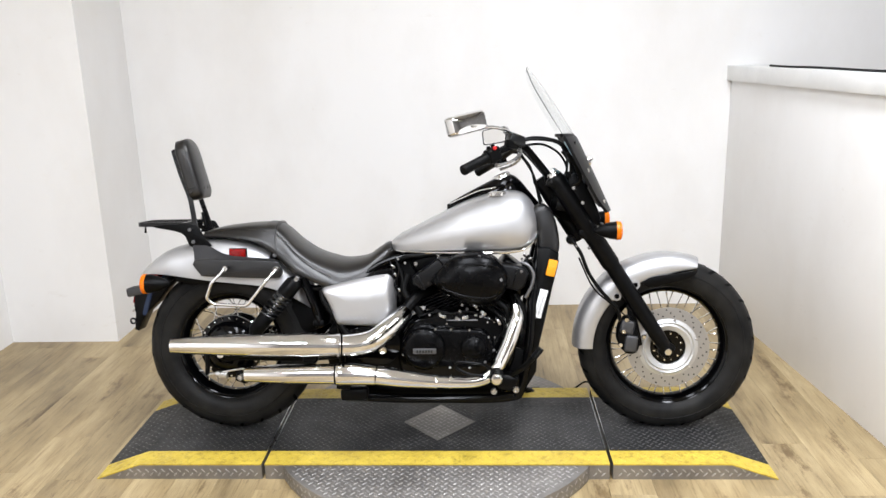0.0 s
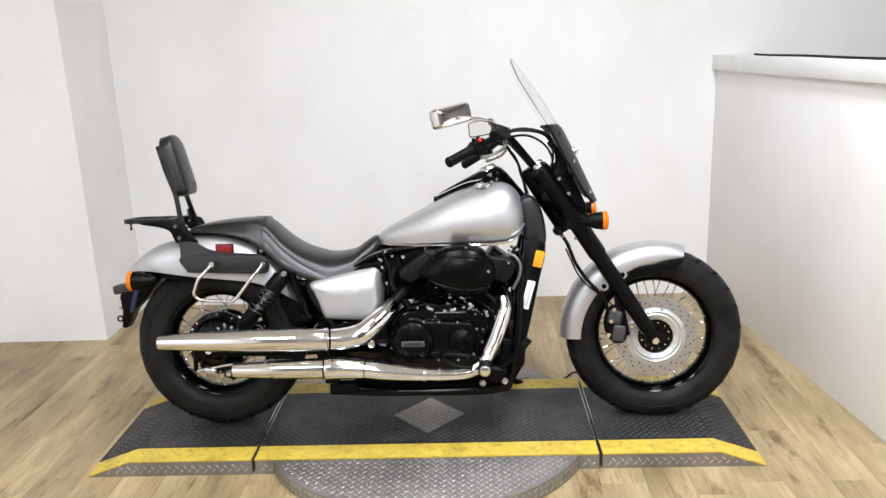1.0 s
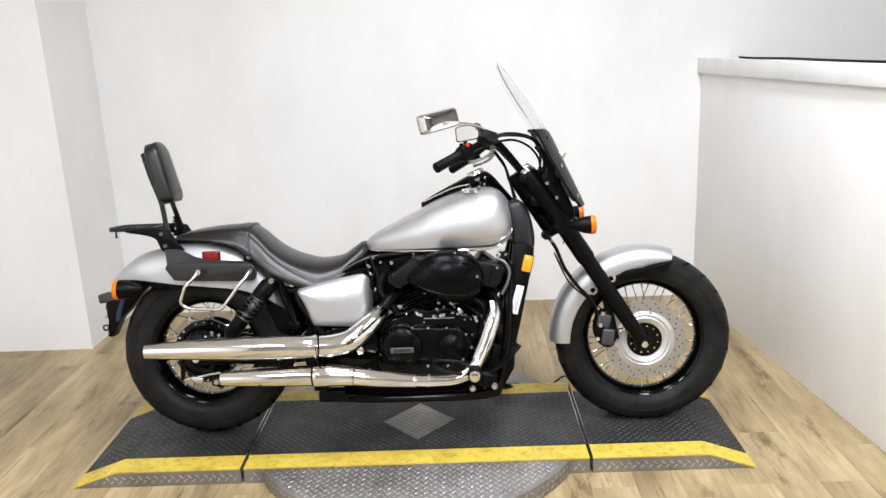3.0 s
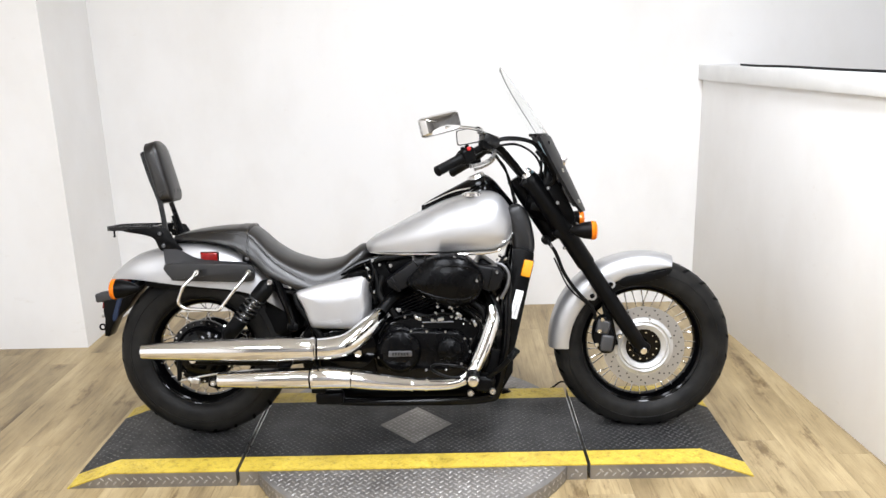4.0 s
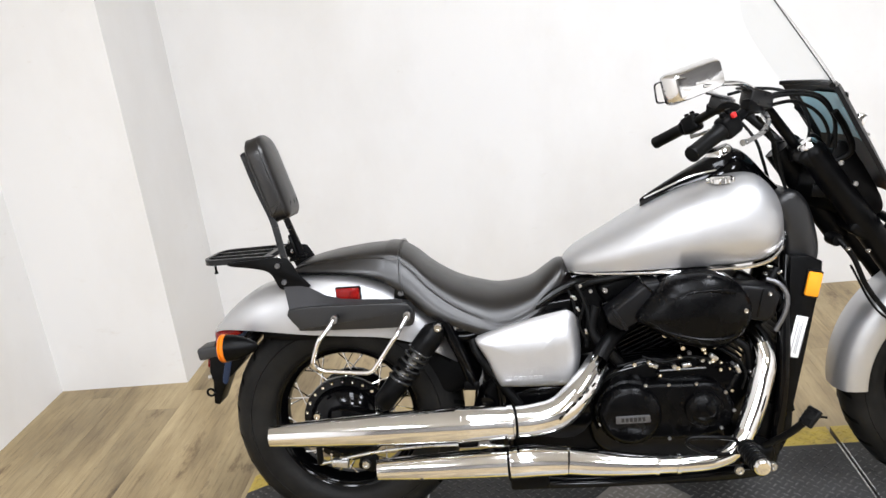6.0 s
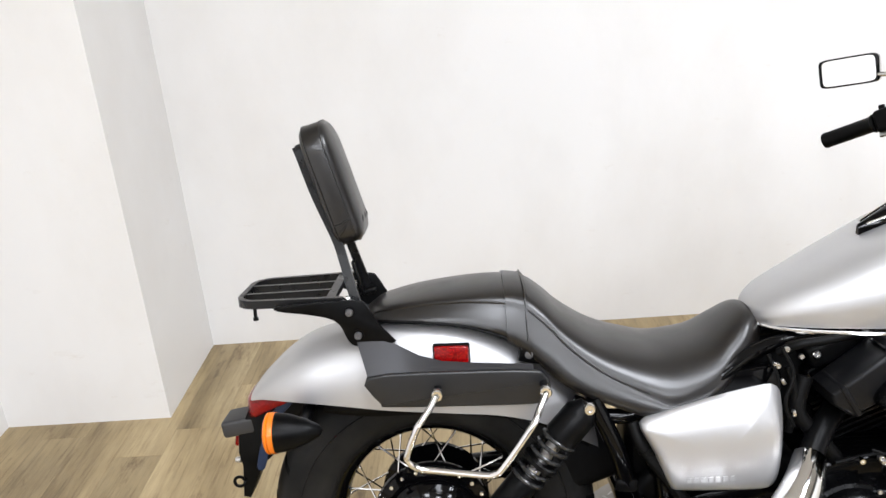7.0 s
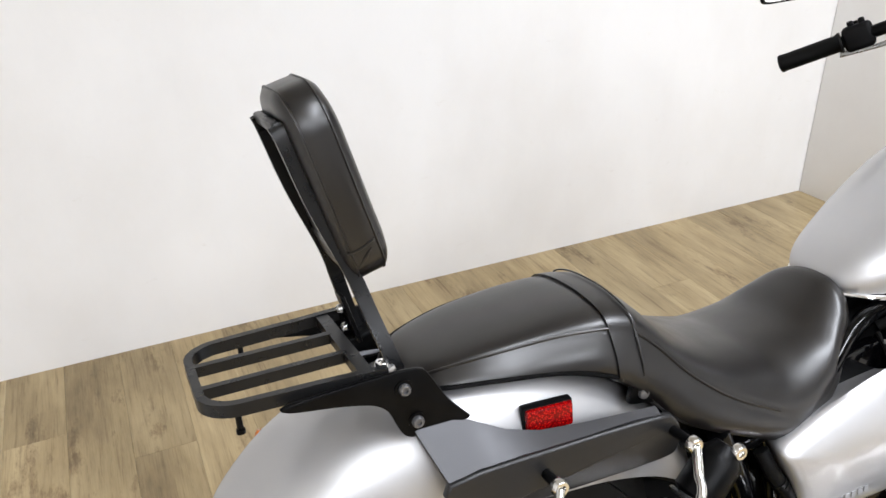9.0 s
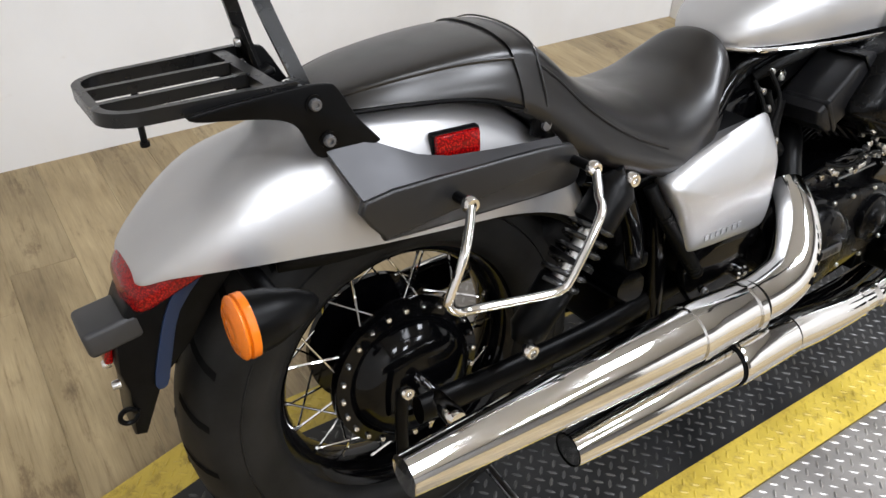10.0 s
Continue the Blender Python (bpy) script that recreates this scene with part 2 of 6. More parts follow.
def tube(bm, pts, radius, segs=12, per=6, flat=1.0, radii=None):
    """A round bar along a smooth line. radius: one number, or radii given at the points."""
    line = spline(pts, per)
    n = len(line)
    if radii is not None:
        rr = [v[0] for v in spline([(r, 0, 0) for r in radii], per)]
    else:
        rr = [radius] * n
    rings, up = [], None
    for i, p in enumerate(line):
        d = (line[min(i + 1, n - 1)] - line[max(i - 1, 0)]).normalized()
        if up is None:
            up = Vector((0, 1, 0)) if abs(d.y) < 0.9 else Vector((0, 0, 1))
        side = d.cross(up).normalized()
        up = side.cross(d).normalized()
        rings.append([p + rr[i] * (math.cos(a) * side + flat * math.sin(a) * up) for a in (2 * math.pi * k / segs for k in range(segs))])
    skin(bm, rings)
    return bm


def bar(pts, radius, segs=12, per=6, flat=1.0, radii=None):
    return tube(bmesh.new(), pts, radius, segs, per, flat, radii)


def lathe(bm, profile, centre, segs=48, axis="y", closed=False):
    """Turns (radius, along) pairs round an axis through centre."""
    c = Vector(centre)
    rings = []
    for k in range(segs):
        a = 2 * math.pi * k / segs
        ring = []
        for r, s in profile:
            if axis == "y":
                ring.append(c + Vector((r * math.cos(a), s, r * math.sin(a))))
            elif axis == "x":
                ring.append(c + Vector((s, r * math.cos(a), r * math.sin(a))))
            else:
                ring.append(c + Vector((r * math.cos(a), r * math.sin(a), s)))
        rings.append([bm.verts.new(p) for p in ring])
    m = len(profile)
    for i in range(segs):
        a, b = rings[i], rings[(i + 1) % segs]
        for j in range(m if closed else m - 1):
            k = (j + 1) % m
            bm.faces.new((a[j], a[k], b[k], b[j]))
    if not closed:
        for j in (0, m - 1):
            if profile[j][0] > 1e-6:
                bm.faces.new([r[j] for r in rings])
    bmesh.ops.remove_doubles(bm, verts=bm.verts, dist=1e-6)
    return bm


def turned(profile, centre, segs=48, axis="y", closed=False):
    return lathe(bmesh.new(), profile, centre, segs, axis, closed)


def plate(bm, outline, y0, y1, bevel=0.0, segs=2, at="y"):
    """A plate of the outline in x and z, from y0 to y1."""
    if at == "y":
        a = [bm.verts.new((x, y0, z)) for x, z in outline]
        b = [bm.verts.new((x, y1, z)) for x, z in outline]
    else:
        a = [bm.verts.new((x, z, y0)) for x, z in outline]
        b = [bm.verts.new((x, z, y1)) for x, z in outline]
    n = len(a)
    faces = [bm.faces.new(a[::-1]), bm.faces.new(b)]
    for i in range(n):
        faces.append(bm.faces.new((a[i], a[(i + 1) % n], b[(i + 1) % n], b[i])))
    bmesh.ops.recalc_face_normals(bm, faces=faces)
    if bevel:
        es = list({e for f in faces[:2] for e in f.edges})
        bmesh.ops.bevel(bm, geom=es, offset=bevel, segments=segs, profile=0.5, affect="EDGES")
    return bm


def plated(outline, y0, y1, bevel=0.002, segs=2, at="y"):
    return plate(bmesh.new(), outline, y0, y1, bevel, segs, at)


def smooth_outline(pts, per=5):
    """A closed smooth outline through (x, z) points."""
    n = len(pts)
    out = []
    for i in range(n):
        a, b, c, d = (Vector(pts[(i + k) % n]) for k in (-1, 0, 1, 2))
        for k in range(per):
            t = k / per
            p = 0.5 * ((2 * b) + (c - a) * t + (2 * a - 5 * b + 4 * c - d) * t * t + (3 * b - a - 3 * c + d) * t ** 3)
            out.append((p.x, p.y))
    return out


def dense(rows, per=4):
    """Rows of numbers, smoothed to more rows."""
    k = len(rows[0])
    ext = [[2 * a - b for a, b in zip(rows[0], rows[1])], *rows, [2 * a - b for a, b in zip(rows[-1], rows[-2])]]
    out = []
    for i in range(1, len(ext) - 2):
        for s in range(per):
            t = s / per
            row = []
            for j in range(k):
                a, b, c, d = (ext[i + q][j] for q in (-1, 0, 1, 2))
                row.append(0.5 * (2 * b + (c - a) * t + (2 * a - 5 * b + 4 * c - d) * t * t + (3 * b - a - 3 * c + d) * t ** 3))
            out.append(row)
    out.append(list(rows[-1]))
    return out


def bolt_head(name, at, r, h, parent, mat, axis="y", side=-1):
    """A small cap bolt whose head points to the side."""
    pr = [(0, 0), (r, 0), (r, side * h * 0.7), (r * 0.8, side * h), (r * 0.45, side * h), (r * 0.4, side * h * 0.6), (0, side * h * 0.6)]
    return part(name, turned(pr, at, 10, axis), mat, parent)

# ---- the room ----


def wall(name, x0, x1, y0, y1, z0, z1, mat, label):
    ob = part(name, boxed((x1 - x0, y1 - y0, z1 - z0), ((x0 + x1) / 2, (y0 + y1) / 2, (z0 + z1) / 2), bevel=0.0), mat)
    return tagged(ob, label, "wall", kind="structure")


WEST, EAST, NORTH, SOUTH = -2.315, 3.60, 1.565, -6.0
wall("wall_north", -1.75, EAST, NORTH, NORTH + 0.15, -0.02, CEIL, WALL, "white painted plain wall with faint scuff marks")
wall("wall_recess", WEST, -1.7502, 1.045, NORTH + 0.15, -0.02, CEIL, WALL, "white painted boxed-out section of wall")
wall("wall_west", WEST - 0.15, WEST - 0.0002, SOUTH, NORTH + 0.15, -0.02, CEIL, WALL, "white painted plain side wall")
# east and south walls are out of view, added dark to deepen reflections
wall("wall_east", EAST + 0.002, EAST + 0.15, SOUTH, NORTH + 0.15, -0.02, CEIL, DIM, "unseen wall beyond the half wall, greyed to darken reflections")
wall("wall_south", WEST - 0.15, EAST + 0.15, SOUTH - 0.15, SOUTH - 0.002, -0.02, CEIL, DIM, "unseen wall closing the room, greyed to darken reflections")
tagged(part("ceiling", boxed((EAST - WEST + 0.3, NORTH - SOUTH + 0.3, 0.1), ((EAST + WEST) / 2, (NORTH + SOUTH) / 2, CEIL + 0.052), bevel=0.0), CEILING), "plain white ceiling", "ceiling", kind="structure")

# half wall along the show area, a little out of square, with a cap board
HALF = math.degrees(math.atan2(1.622 - 1.516, 1.054 + 0.075))
half = pose(1.47, 1.563, 0, 0, 0, HALF)
hw = part("half_wall", boxed((0.12, 5.6, 1.29), (0.06, -2.8, 0.635), bevel=0.004), WALL)
hw.matrix_world = half
tagged(hw, "white painted half wall beside the show area", "wall", kind="structure")
cap = part("trim", boxed((0.165, 5.6, 0.078), (0.06, -2.8, 1.273), bevel=0.004), TRIM)
cap.matrix_world = half @ pose(0, 0, 0, -0.8, 0, 0)
tagged(cap, "white painted cap board on the half wall", "trim", kind="structure")
cable = part("cable", bar([(0.02, -0.42, 1.318), (0.012, -0.6, 1.317), (0.016, -0.9, 1.319), (0.01, -1.3, 1.317), (0.02, -1.9, 1.317), (0.03, -2.6, 1.317)], 0.005, 8), HOSE)
cable.matrix_world = half @ pose(0, 0, 0, -0.8, 0, 0)
tagged(cable, "thin black cable lying along the half wall's cap board", "cable")

# ---- the tread plate platform ----
RISE = 0.06
NEAR, FAR = -0.292, 0.322


def lug_mesh(name, spots, mat, parent, size=0.0104, wide=0.0030, high=0.0015):
    """Raised lens-shaped lugs; spots are (origin, x axis, y axis, normal)."""
    verts, faces = [], []
    prof = [(-1, 0, 0), (-0.45, 1, 0), (0.45, 1, 0), (1, 0, 0), (0.45, -1, 0), (-0.45, -1, 0), (-0.5, 0, 1), (0.5, 0, 1)]
    tri = [(0, 6, 1), (1, 6, 7, 2), (2, 7, 3), (3, 7, 4), (4, 7, 6, 5), (5, 6, 0)]
    for o, ax, ay, nz in spots:
        k = len(verts)
        for u, v, h in prof:
            verts.append(o + ax * (u * size) + ay * (v * wide) + nz * (h * high))
        faces += [tuple(k + i for i in f[::-1]) for f in tri]
    me = bpy.data.meshes.new(name)
    me.from_pydata([tuple(v) for v in verts], [], faces)
    me.materials.append(mat)
    ob = new(name, me)
    ob.parent = parent
    return tagged(ob, kind="stuff")


def lug_spots(o, u, v, lu, lv, keep=None, pitch=0.0205):
    """A grid of lugs set crosswise by turns over the rectangle from o along u and v."""
    u, v = Vector(u), Vector(v)
    nz = u.cross(v).normalized()
    out = []
    e1, e2 = (u + v).normalized(), (v - u).normalized()
    many = int((lu + lv) / pitch)
    for i in range(many):
        for j in range(-many, many):
            d = e1 * (i * pitch) + e2 * (j * pitch)
            if not (0.008 < d.dot(u) < lu - 0.008 and 0.008 < d.dot(v) < lv - 0.008):
                continue
            p = Vector(o) + d
            if keep and not keep(p):
                continue
            d = e1 if (i + j) % 2 else e2
            out.append((p, d, nz.cross(d), nz))
    return out


def slab(bm, prof, y0, y1, drop):
    """A sheet that follows the (x, z) line, between y0 and y1."""
    a = [(x, z) for x, z in prof] + [(x, z - drop) for x, z in reversed(prof)]
    return plate(bm, a, y0, y1)


def deck_piece(name, x0, x1, slope, label):
    """One plate of the platform. slope: where its end runs down to the floor, or None."""
    ob = thing(name, label, "ramp" if slope is not None else "platform")
    g = 0.006
    if slope is None:
        prof = [(x0 + g, RISE), (x1 - g, RISE)]
        side = [(x0 + g, 0.0), (x1 - g, 0.0), (x1 - g, RISE - 0.003), (x0 + g, RISE - 0.003)]
        runs = [((x0 + g, RISE), (x1 - g, RISE))]
    elif slope < x0:
        prof = [(slope, 0.004), (x0, RISE), (x1 - g, RISE)]
        side = [(slope, 0.0), (x1 - g, 0.0), (x1 - g, RISE - 0.003), (x0, RISE - 0.003)]
        runs = [((slope, 0.004), (x0, RISE)), ((x0, RISE), (x1 - g, RISE))]
    else:
        prof = [(x0 + g, RISE), (x1, RISE), (slope, 0.004)]
        side = [(x0 + g, 0.0), (slope, 0.0), (x1, RISE - 0.003), (x0 + g, RISE - 0.003)]
        runs = [((x0 + g, RISE), (x1, RISE)), ((x1, RISE), (slope, 0.004))]
    part("base", plated(side, NEAR, FAR, 0.0), PLATE, ob, "bare steel tread plate side", 30)
    part("deck", slab(bmesh.new(), prof, NEAR + 0.09, FAR - 0.09, 0.004), DECK, ob, "worn black painted tread plate", 30)
    part("edge_line", slab(bmesh.new(), prof, NEAR - 0.002, NEAR + 0.09, 0.005), YELLOW, ob, "yellow painted safety line", 30)
    part("edge_line", slab(bmesh.new(), prof, FAR - 0.09, FAR + 0.002, 0.005), YELLOW, ob, "yellow painted safety line", 30)
    black, yellow = [], []
    diamond = (lambda p: abs(p.x + 0.022) / 0.136 + abs(p.y - 0.018) / 0.148 > 1.0) if slope is None else None
    for (ax, az), (bx, bz) in runs:
        d = Vector((bx - ax, 0, bz - az))
        ln = d.length
        d.normalize()
        black += lug_spots((ax, NEAR + 0.095, az), d, (0, 1, 0), ln, FAR - NEAR - 0.19, diamond)
        yellow += lug_spots((ax, NEAR, az), d, (0, 1, 0), ln, 0.088)
        yellow += lug_spots((ax, FAR - 0.09, az), d, (0, 1, 0), ln, 0.088)
    lug_mesh("deck_relief", black, DECKLUG, ob)
    lug_mesh("line_relief", yellow, YELLOW, ob)
    # lugs on the upright near side
    lo, hi = min(s[0] for s in side), max(s[0] for s in side)

    def inside(p):
        if slope is None:
            return abs(p.x + 0.02) > 0.54
        edge = x0 if slope < x0 else x1
        run = (p.x - slope) / (edge - slope)
        return p.z < min(1.0, run) * RISE - 0.008
    lug_mesh("side_relief", lug_spots((lo + 0.01, NEAR - 0.0005, 0.004), (1, 0, 0), (0, 0, 1), hi - lo - 0.02, RISE - 0.012, inside, 0.0205), PLATELUG, ob)
    if slope is None:
        part("diamond", plated([(-0.158, 0.018), (-0.021, 0.165), (0.116, 0.018), (-0.021, -0.128)], RISE - 0.001, RISE + 0.0022, 0.0, at="z"), PLATE, ob, "bare steel diamond left unpainted")
        lug_mesh("diamond_relief", lug_spots((-0.16, -0.134, RISE + 0.0022), (1, 0, 0), (0, 1, 0), 0.276, 0.3, lambda p: abs(p.x + 0.022) / 0.136 + abs(p.y - 0.018) / 0.148 < 0.9), PLATELUG, ob, high=0.0009)
    for x in ((x0 + g,) if slope is None or slope > x0 else ()) + ((x1 - g,) if slope is None or slope < x1 else ()):
        part("joint_edge", boxed((0.003, FAR - NEAR - 0.18, 0.006), (x, (NEAR + FAR) / 2, RISE + 0.0005), bevel=0.0008), STEEL, ob)
    return ob


deck_piece("platform", -0.629, 0.588, None, "black tread plate platform with yellow edges and a bare diamond")
deck_piece("ramp", -1.073, -0.629, -1.232, "black tread plate ramp with yellow edges behind the platform")
deck_piece("ramp", 0.588, 0.995, 1.156, "black tread plate ramp with yellow edges before the platform")

turn = thing("turntable", "round bare steel tread plate turntable under the platform", "turntable")
CX, RAD = -0.022, 0.61


def segment(sign):
    """The part of the round plate that sticks out beside the platform."""
    edge = NEAR - 0.003 if sign < 0 else FAR + 0.003
    a0 = math.asin(abs(edge) / RAD)
    pts = []
    for k in range(41):
        a = a0 + (math.pi - 2 * a0) * k / 40
        pts.append((CX + RAD * math.cos(a), sign * RAD * math.sin(a)))
    return pts


for sign in (-1, 1):
    part("disc", plated(segment(sign), 0.0, RISE - 0.004, 0.002, at="z"), PLATE, turn)
    edge = NEAR - 0.012 if sign < 0 else FAR + 0.012
    spots = lug_spots((CX - RAD, -RAD if sign < 0 else FAR, RISE - 0.004), (1, 0, 0), (0, 1, 0), 2 * RAD, RAD + NEAR if sign < 0 else RAD - FAR,
                      lambda p: (p.x - CX) ** 2 + p.y ** 2 < (RAD - 0.016) ** 2 and abs(p.y) > abs(edge), 0.0215)
    lug_mesh("disc_relief", spots, PLATELUG, turn)
rim_spots = []
for k in range(150):
    a = 2 * math.pi * k / 150
    o = Vector((math.cos(a), math.sin(a), 0))
    t = Vector((-math.sin(a), math.cos(a), 0))
    for j, z in enumerate((0.015, 0.039)):
        p = Vector((CX, 0, z)) + o * (RAD + 0.0003)
        if p.y < NEAR - 0.02 or p.y > FAR + 0.02:
            d = (t + Vector((0, 0, 1)) * (1 if (k + j) % 2 else -1)).normalized()
            rim_spots.append((p, d, o.cross(d), o))
lug_mesh("rim_relief", rim_spots, PLATELUG, turn)
strap = part("strap", bar([(0.50, 0.40, 0.006), (0.54, 0.385, 0.03), (0.575, 0.37, 0.064), (0.60, 0.36, 0.068)], 0.004, 6), HOSE)
tagged(strap, "short dark cord lying beside the platform's far edge", "cord")

# ---- the motorcycle ----
bike = thing("motorcycle", "silver and black cruiser motorcycle with windscreen leaning on its stand", "motorcycle", pose(0, 0, RISE, 0, 0, 0) @ pose(-0.8, 0, 0, 0, 0, 0.3) @ pose(0.8, 0, 0, 0, 0.3, 0) @ pose(0, 0, 0, -8.8, 0, 0))
REAR, REAR_Z, FRONT, FRONT_Z = -0.80, 0.3185, 0.828, 0.316


def tyre_profile(ro, ri, w):
    """A closed section of a tyre, as (radius, across)."""
    h = ro - ri
    out = []
    for k in range(25):
        a = math.pi * k / 24
        y = -math.cos(a)
        out.append((ri + h * (0.30 + 0.70 * math.sin(a) ** 0.62), y * w / 2 * (1.0 if abs(y) < 0.9 else 0.995)))
    out = [(ri, -w * 0.36), (ri + h * 0.12, -w * 0.44)] + out + [(ri + h * 0.12, w * 0.44), (ri, w * 0.36)]
    return out


def tyre(cx, cz, ro, ri, w, parent, tread):
    bm = turned(tyre_profile(ro, ri, w), (cx, 0, cz), 96, closed=True)
    ob = part("tyre", bm, RUBBER, parent, "black rubber road tyre", 50)
    for side in (-1, 1):
        for q, wd in ((0.30, 0.476), (0.52, 0.494)):
            r = ri + (ro - ri) * q
            part("sidewall_rib", turned([(r - 0.0022, side * w * (wd - 0.012)), (r, side * w * (wd + 0.010)), (r + 0.0022, side * w * (wd - 0.012))], (cx, 0, cz), 96, closed=True), RUBBER, parent)
    # dark strips along both shoulders, painting the shade inside the tread grooves
    bm = bmesh.new()
    for k in range(tread):
        for s in (-1, 1):
            a0 = 2 * math.pi * (k + (0.5 if s > 0 else 0)) / tread
            rows = []
            for i in range(5):
                f = i / 4
                ang = a0 + f * 0.09
                row = []
                for q in (0.0, 0.012):
                    yy = s * w * (0.06 + 0.34 * f)
                    c = math.sqrt(max(0.0, 1 - (2 * yy / w) ** 2))
                    r = ri + (ro - ri) * (0.30 + 0.70 * c ** 0.62) + 0.0012
                    row.append((cx + r * math.cos(ang + q / ro), yy, cz + r * math.sin(ang + q / ro)))
                rows.append(row)
            skin(bm, rows, closed=False)
    part("tread_relief", bm, RECESS_DARK, parent)
    return ob


# near-black that paints the shade inside grooves, drillings, bores, slots and gaps
RECESS_DARK = material("recess_shade", (0.003, 0.003, 0.003), 0.8, Specular_IOR_Level=0.05)


def spokes(cx, cz, rh, rr, yh, n, parent):
    """Crossed wire spokes from the hub flanges to the rim."""
    mesh = None
    for k in range(n):
        s = 1 if k % 2 else -1
        lean = (1 if (k // 2) % 2 else -1) * 0.34
        a = 2 * math.pi * k / n
        p = Vector((cx + rh * math.cos(a - lean), s * yh, cz + rh * math.sin(a - lean)))
        q = Vector((cx + rr * math.cos(a), s * 0.012, cz + rr * math.sin(a)))
        d = q - p
        if mesh is None:
            bm = turned([(0.0018, 0), (0.0018, 0.88), (0.0026, 0.89), (0.0026, 1.0)], (0, 0, 0), 6, "z")
            ob = part("spoke", bm, CHROME, parent)
            mesh = ob.data
        else:
            ob = new("spoke", mesh)
            ob.parent = parent
        ob.matrix_basis = Matrix.LocRotScale(p, d.to_track_quat("Z", "Y"), (1, 1, d.length))


def rim(cx, cz, r, w, parent):
    pr = [(r + 0.012, -w / 2), (r + 0.012, -w / 2 + 0.006), (r - 0.006, -w / 2 + 0.014), (r - 0.016, -w * 0.2), (r - 0.02, 0), (r - 0.016, w * 0.2),
          (r - 0.006, w / 2 - 0.014), (r + 0.012, w / 2 - 0.006), (r + 0.012, w / 2), (r - 0.006, w / 2 - 0.003), (r - 0.022, w * 0.22), (r - 0.027, 0),
          (r - 0.022, -w * 0.22), (r - 0.006, -w / 2 + 0.003)]
    return part("rim", turned(pr, (cx, 0, cz), 96, closed=True), BLACK, parent, "gloss black wheel rim", 50)


def holes_plate(bm, cx, cz, ro, ri, y0, y1, rows):
    """A drilled ring: ro and ri, with dark drillings set in its face."""
    return lathe(bm, [(ri, y0), (ro, y0), (ro, y1), (ri, y1)], (cx, 0, cz), 96, closed=True)


# steering: all that turns with the handlebar, about the steering head
STEER = 3.5
HEAD = Vector((0.393, 0, 0.955))
AXIS = (Vector((FRONT - 0.045, 0, FRONT_Z)) - HEAD).normalized()
turned_bar = Matrix.Translation(HEAD) @ Matrix.Rotation(radians(STEER), 4, AXIS) @ Matrix.Translation(-HEAD)


bar_roll = turned_bar @ Matrix.Translation(HEAD) @ Matrix.Rotation(radians(-3.3), 4, "X") @ Matrix.Translation(-HEAD)


def steered(ob):
    ob.matrix_basis = turned_bar @ ob.matrix_basis
    return ob


# front wheel
fw = steered(empty_part("front_wheel", bike, "wire-spoked front wheel with a single brake disc"))
tyre(FRONT, FRONT_Z, 0.322, 0.222, 0.125, fw, 26)
rim(FRONT, FRONT_Z, 0.222, 0.084, fw)
spokes(FRONT, FRONT_Z, 0.062, 0.198, 0.034, 40, fw)
part("hub", turned([(0.0, -0.060), (0.062, -0.060), (0.068, -0.054), (0.068, -0.030), (0.036, -0.024), (0.036, 0.024), (0.068, 0.030), (0.068, 0.05), (0.0, 0.05)], (FRONT, 0, FRONT_Z), 48), BLACK, fw)
part("brake_disc", holes_plate(bmesh.new(), FRONT, FRONT_Z, 0.148, 0.108, -0.073, -0.068, 3), DISC, fw, "drilled steel brake disc")
part("disc_carrier", turned([(0.112, -0.072), (0.112, -0.064), (0.064, -0.062), (0.064, -0.072), (0.082, -0.078), (0.088, -0.074), (0.094, -0.078), (0.10, -0.074)], (FRONT, 0, FRONT_Z), 72, closed=True), ALLOY, fw, "cast alloy disc carrier")
drill = None
for k in range(54):
    a = 2 * math.pi * k / 54
    r = (0.117, 0.128, 0.139)[k % 3]
    c = Vector((FRONT + r * math.cos(a), -0.0733, FRONT_Z + r * math.sin(a)))
    if drill is None:
        ob = part("drilling", turned([(0, 0), (0.0029, 0), (0.0029, 0.0006), (0, 0.0006)], (0, 0, 0), 8), RECESS_DARK, fw)
        drill = ob.data
        ob.matrix_basis = Matrix.Translation(c)
    else:
        ob = new("drilling", drill)
        ob.parent = fw
        ob.matrix_basis = Matrix.Translation(c)
for k in range(6):
    a = 2 * math.pi * (k + 0.3) / 6
    bolt_head("hub_bolt", (FRONT + 0.05 * math.cos(a + 0.5), -0.060, FRONT_Z + 0.05 * math.sin(a + 0.5)), 0.0032, 0.005, fw, CHROME)
    bolt_head("disc_bolt", (FRONT + 0.05 * math.cos(a), -0.060, FRONT_Z + 0.05 * math.sin(a)), 0.0042, 0.005, fw, CHROME)
    bolt_head("disc_rivet", (FRONT + 0.105 * math.cos(a), -0.076, FRONT_Z + 0.105 * math.sin(a)), 0.005, 0.004, fw, STEEL)
part("axle", turned([(0, -0.128), (0.011, -0.128), (0.013, -0.124), (0.013, -0.06), (0, -0.06)], (FRONT - 0.008, 0, FRONT_Z - 0.004), 20), CHROME, fw, "bright axle nut")

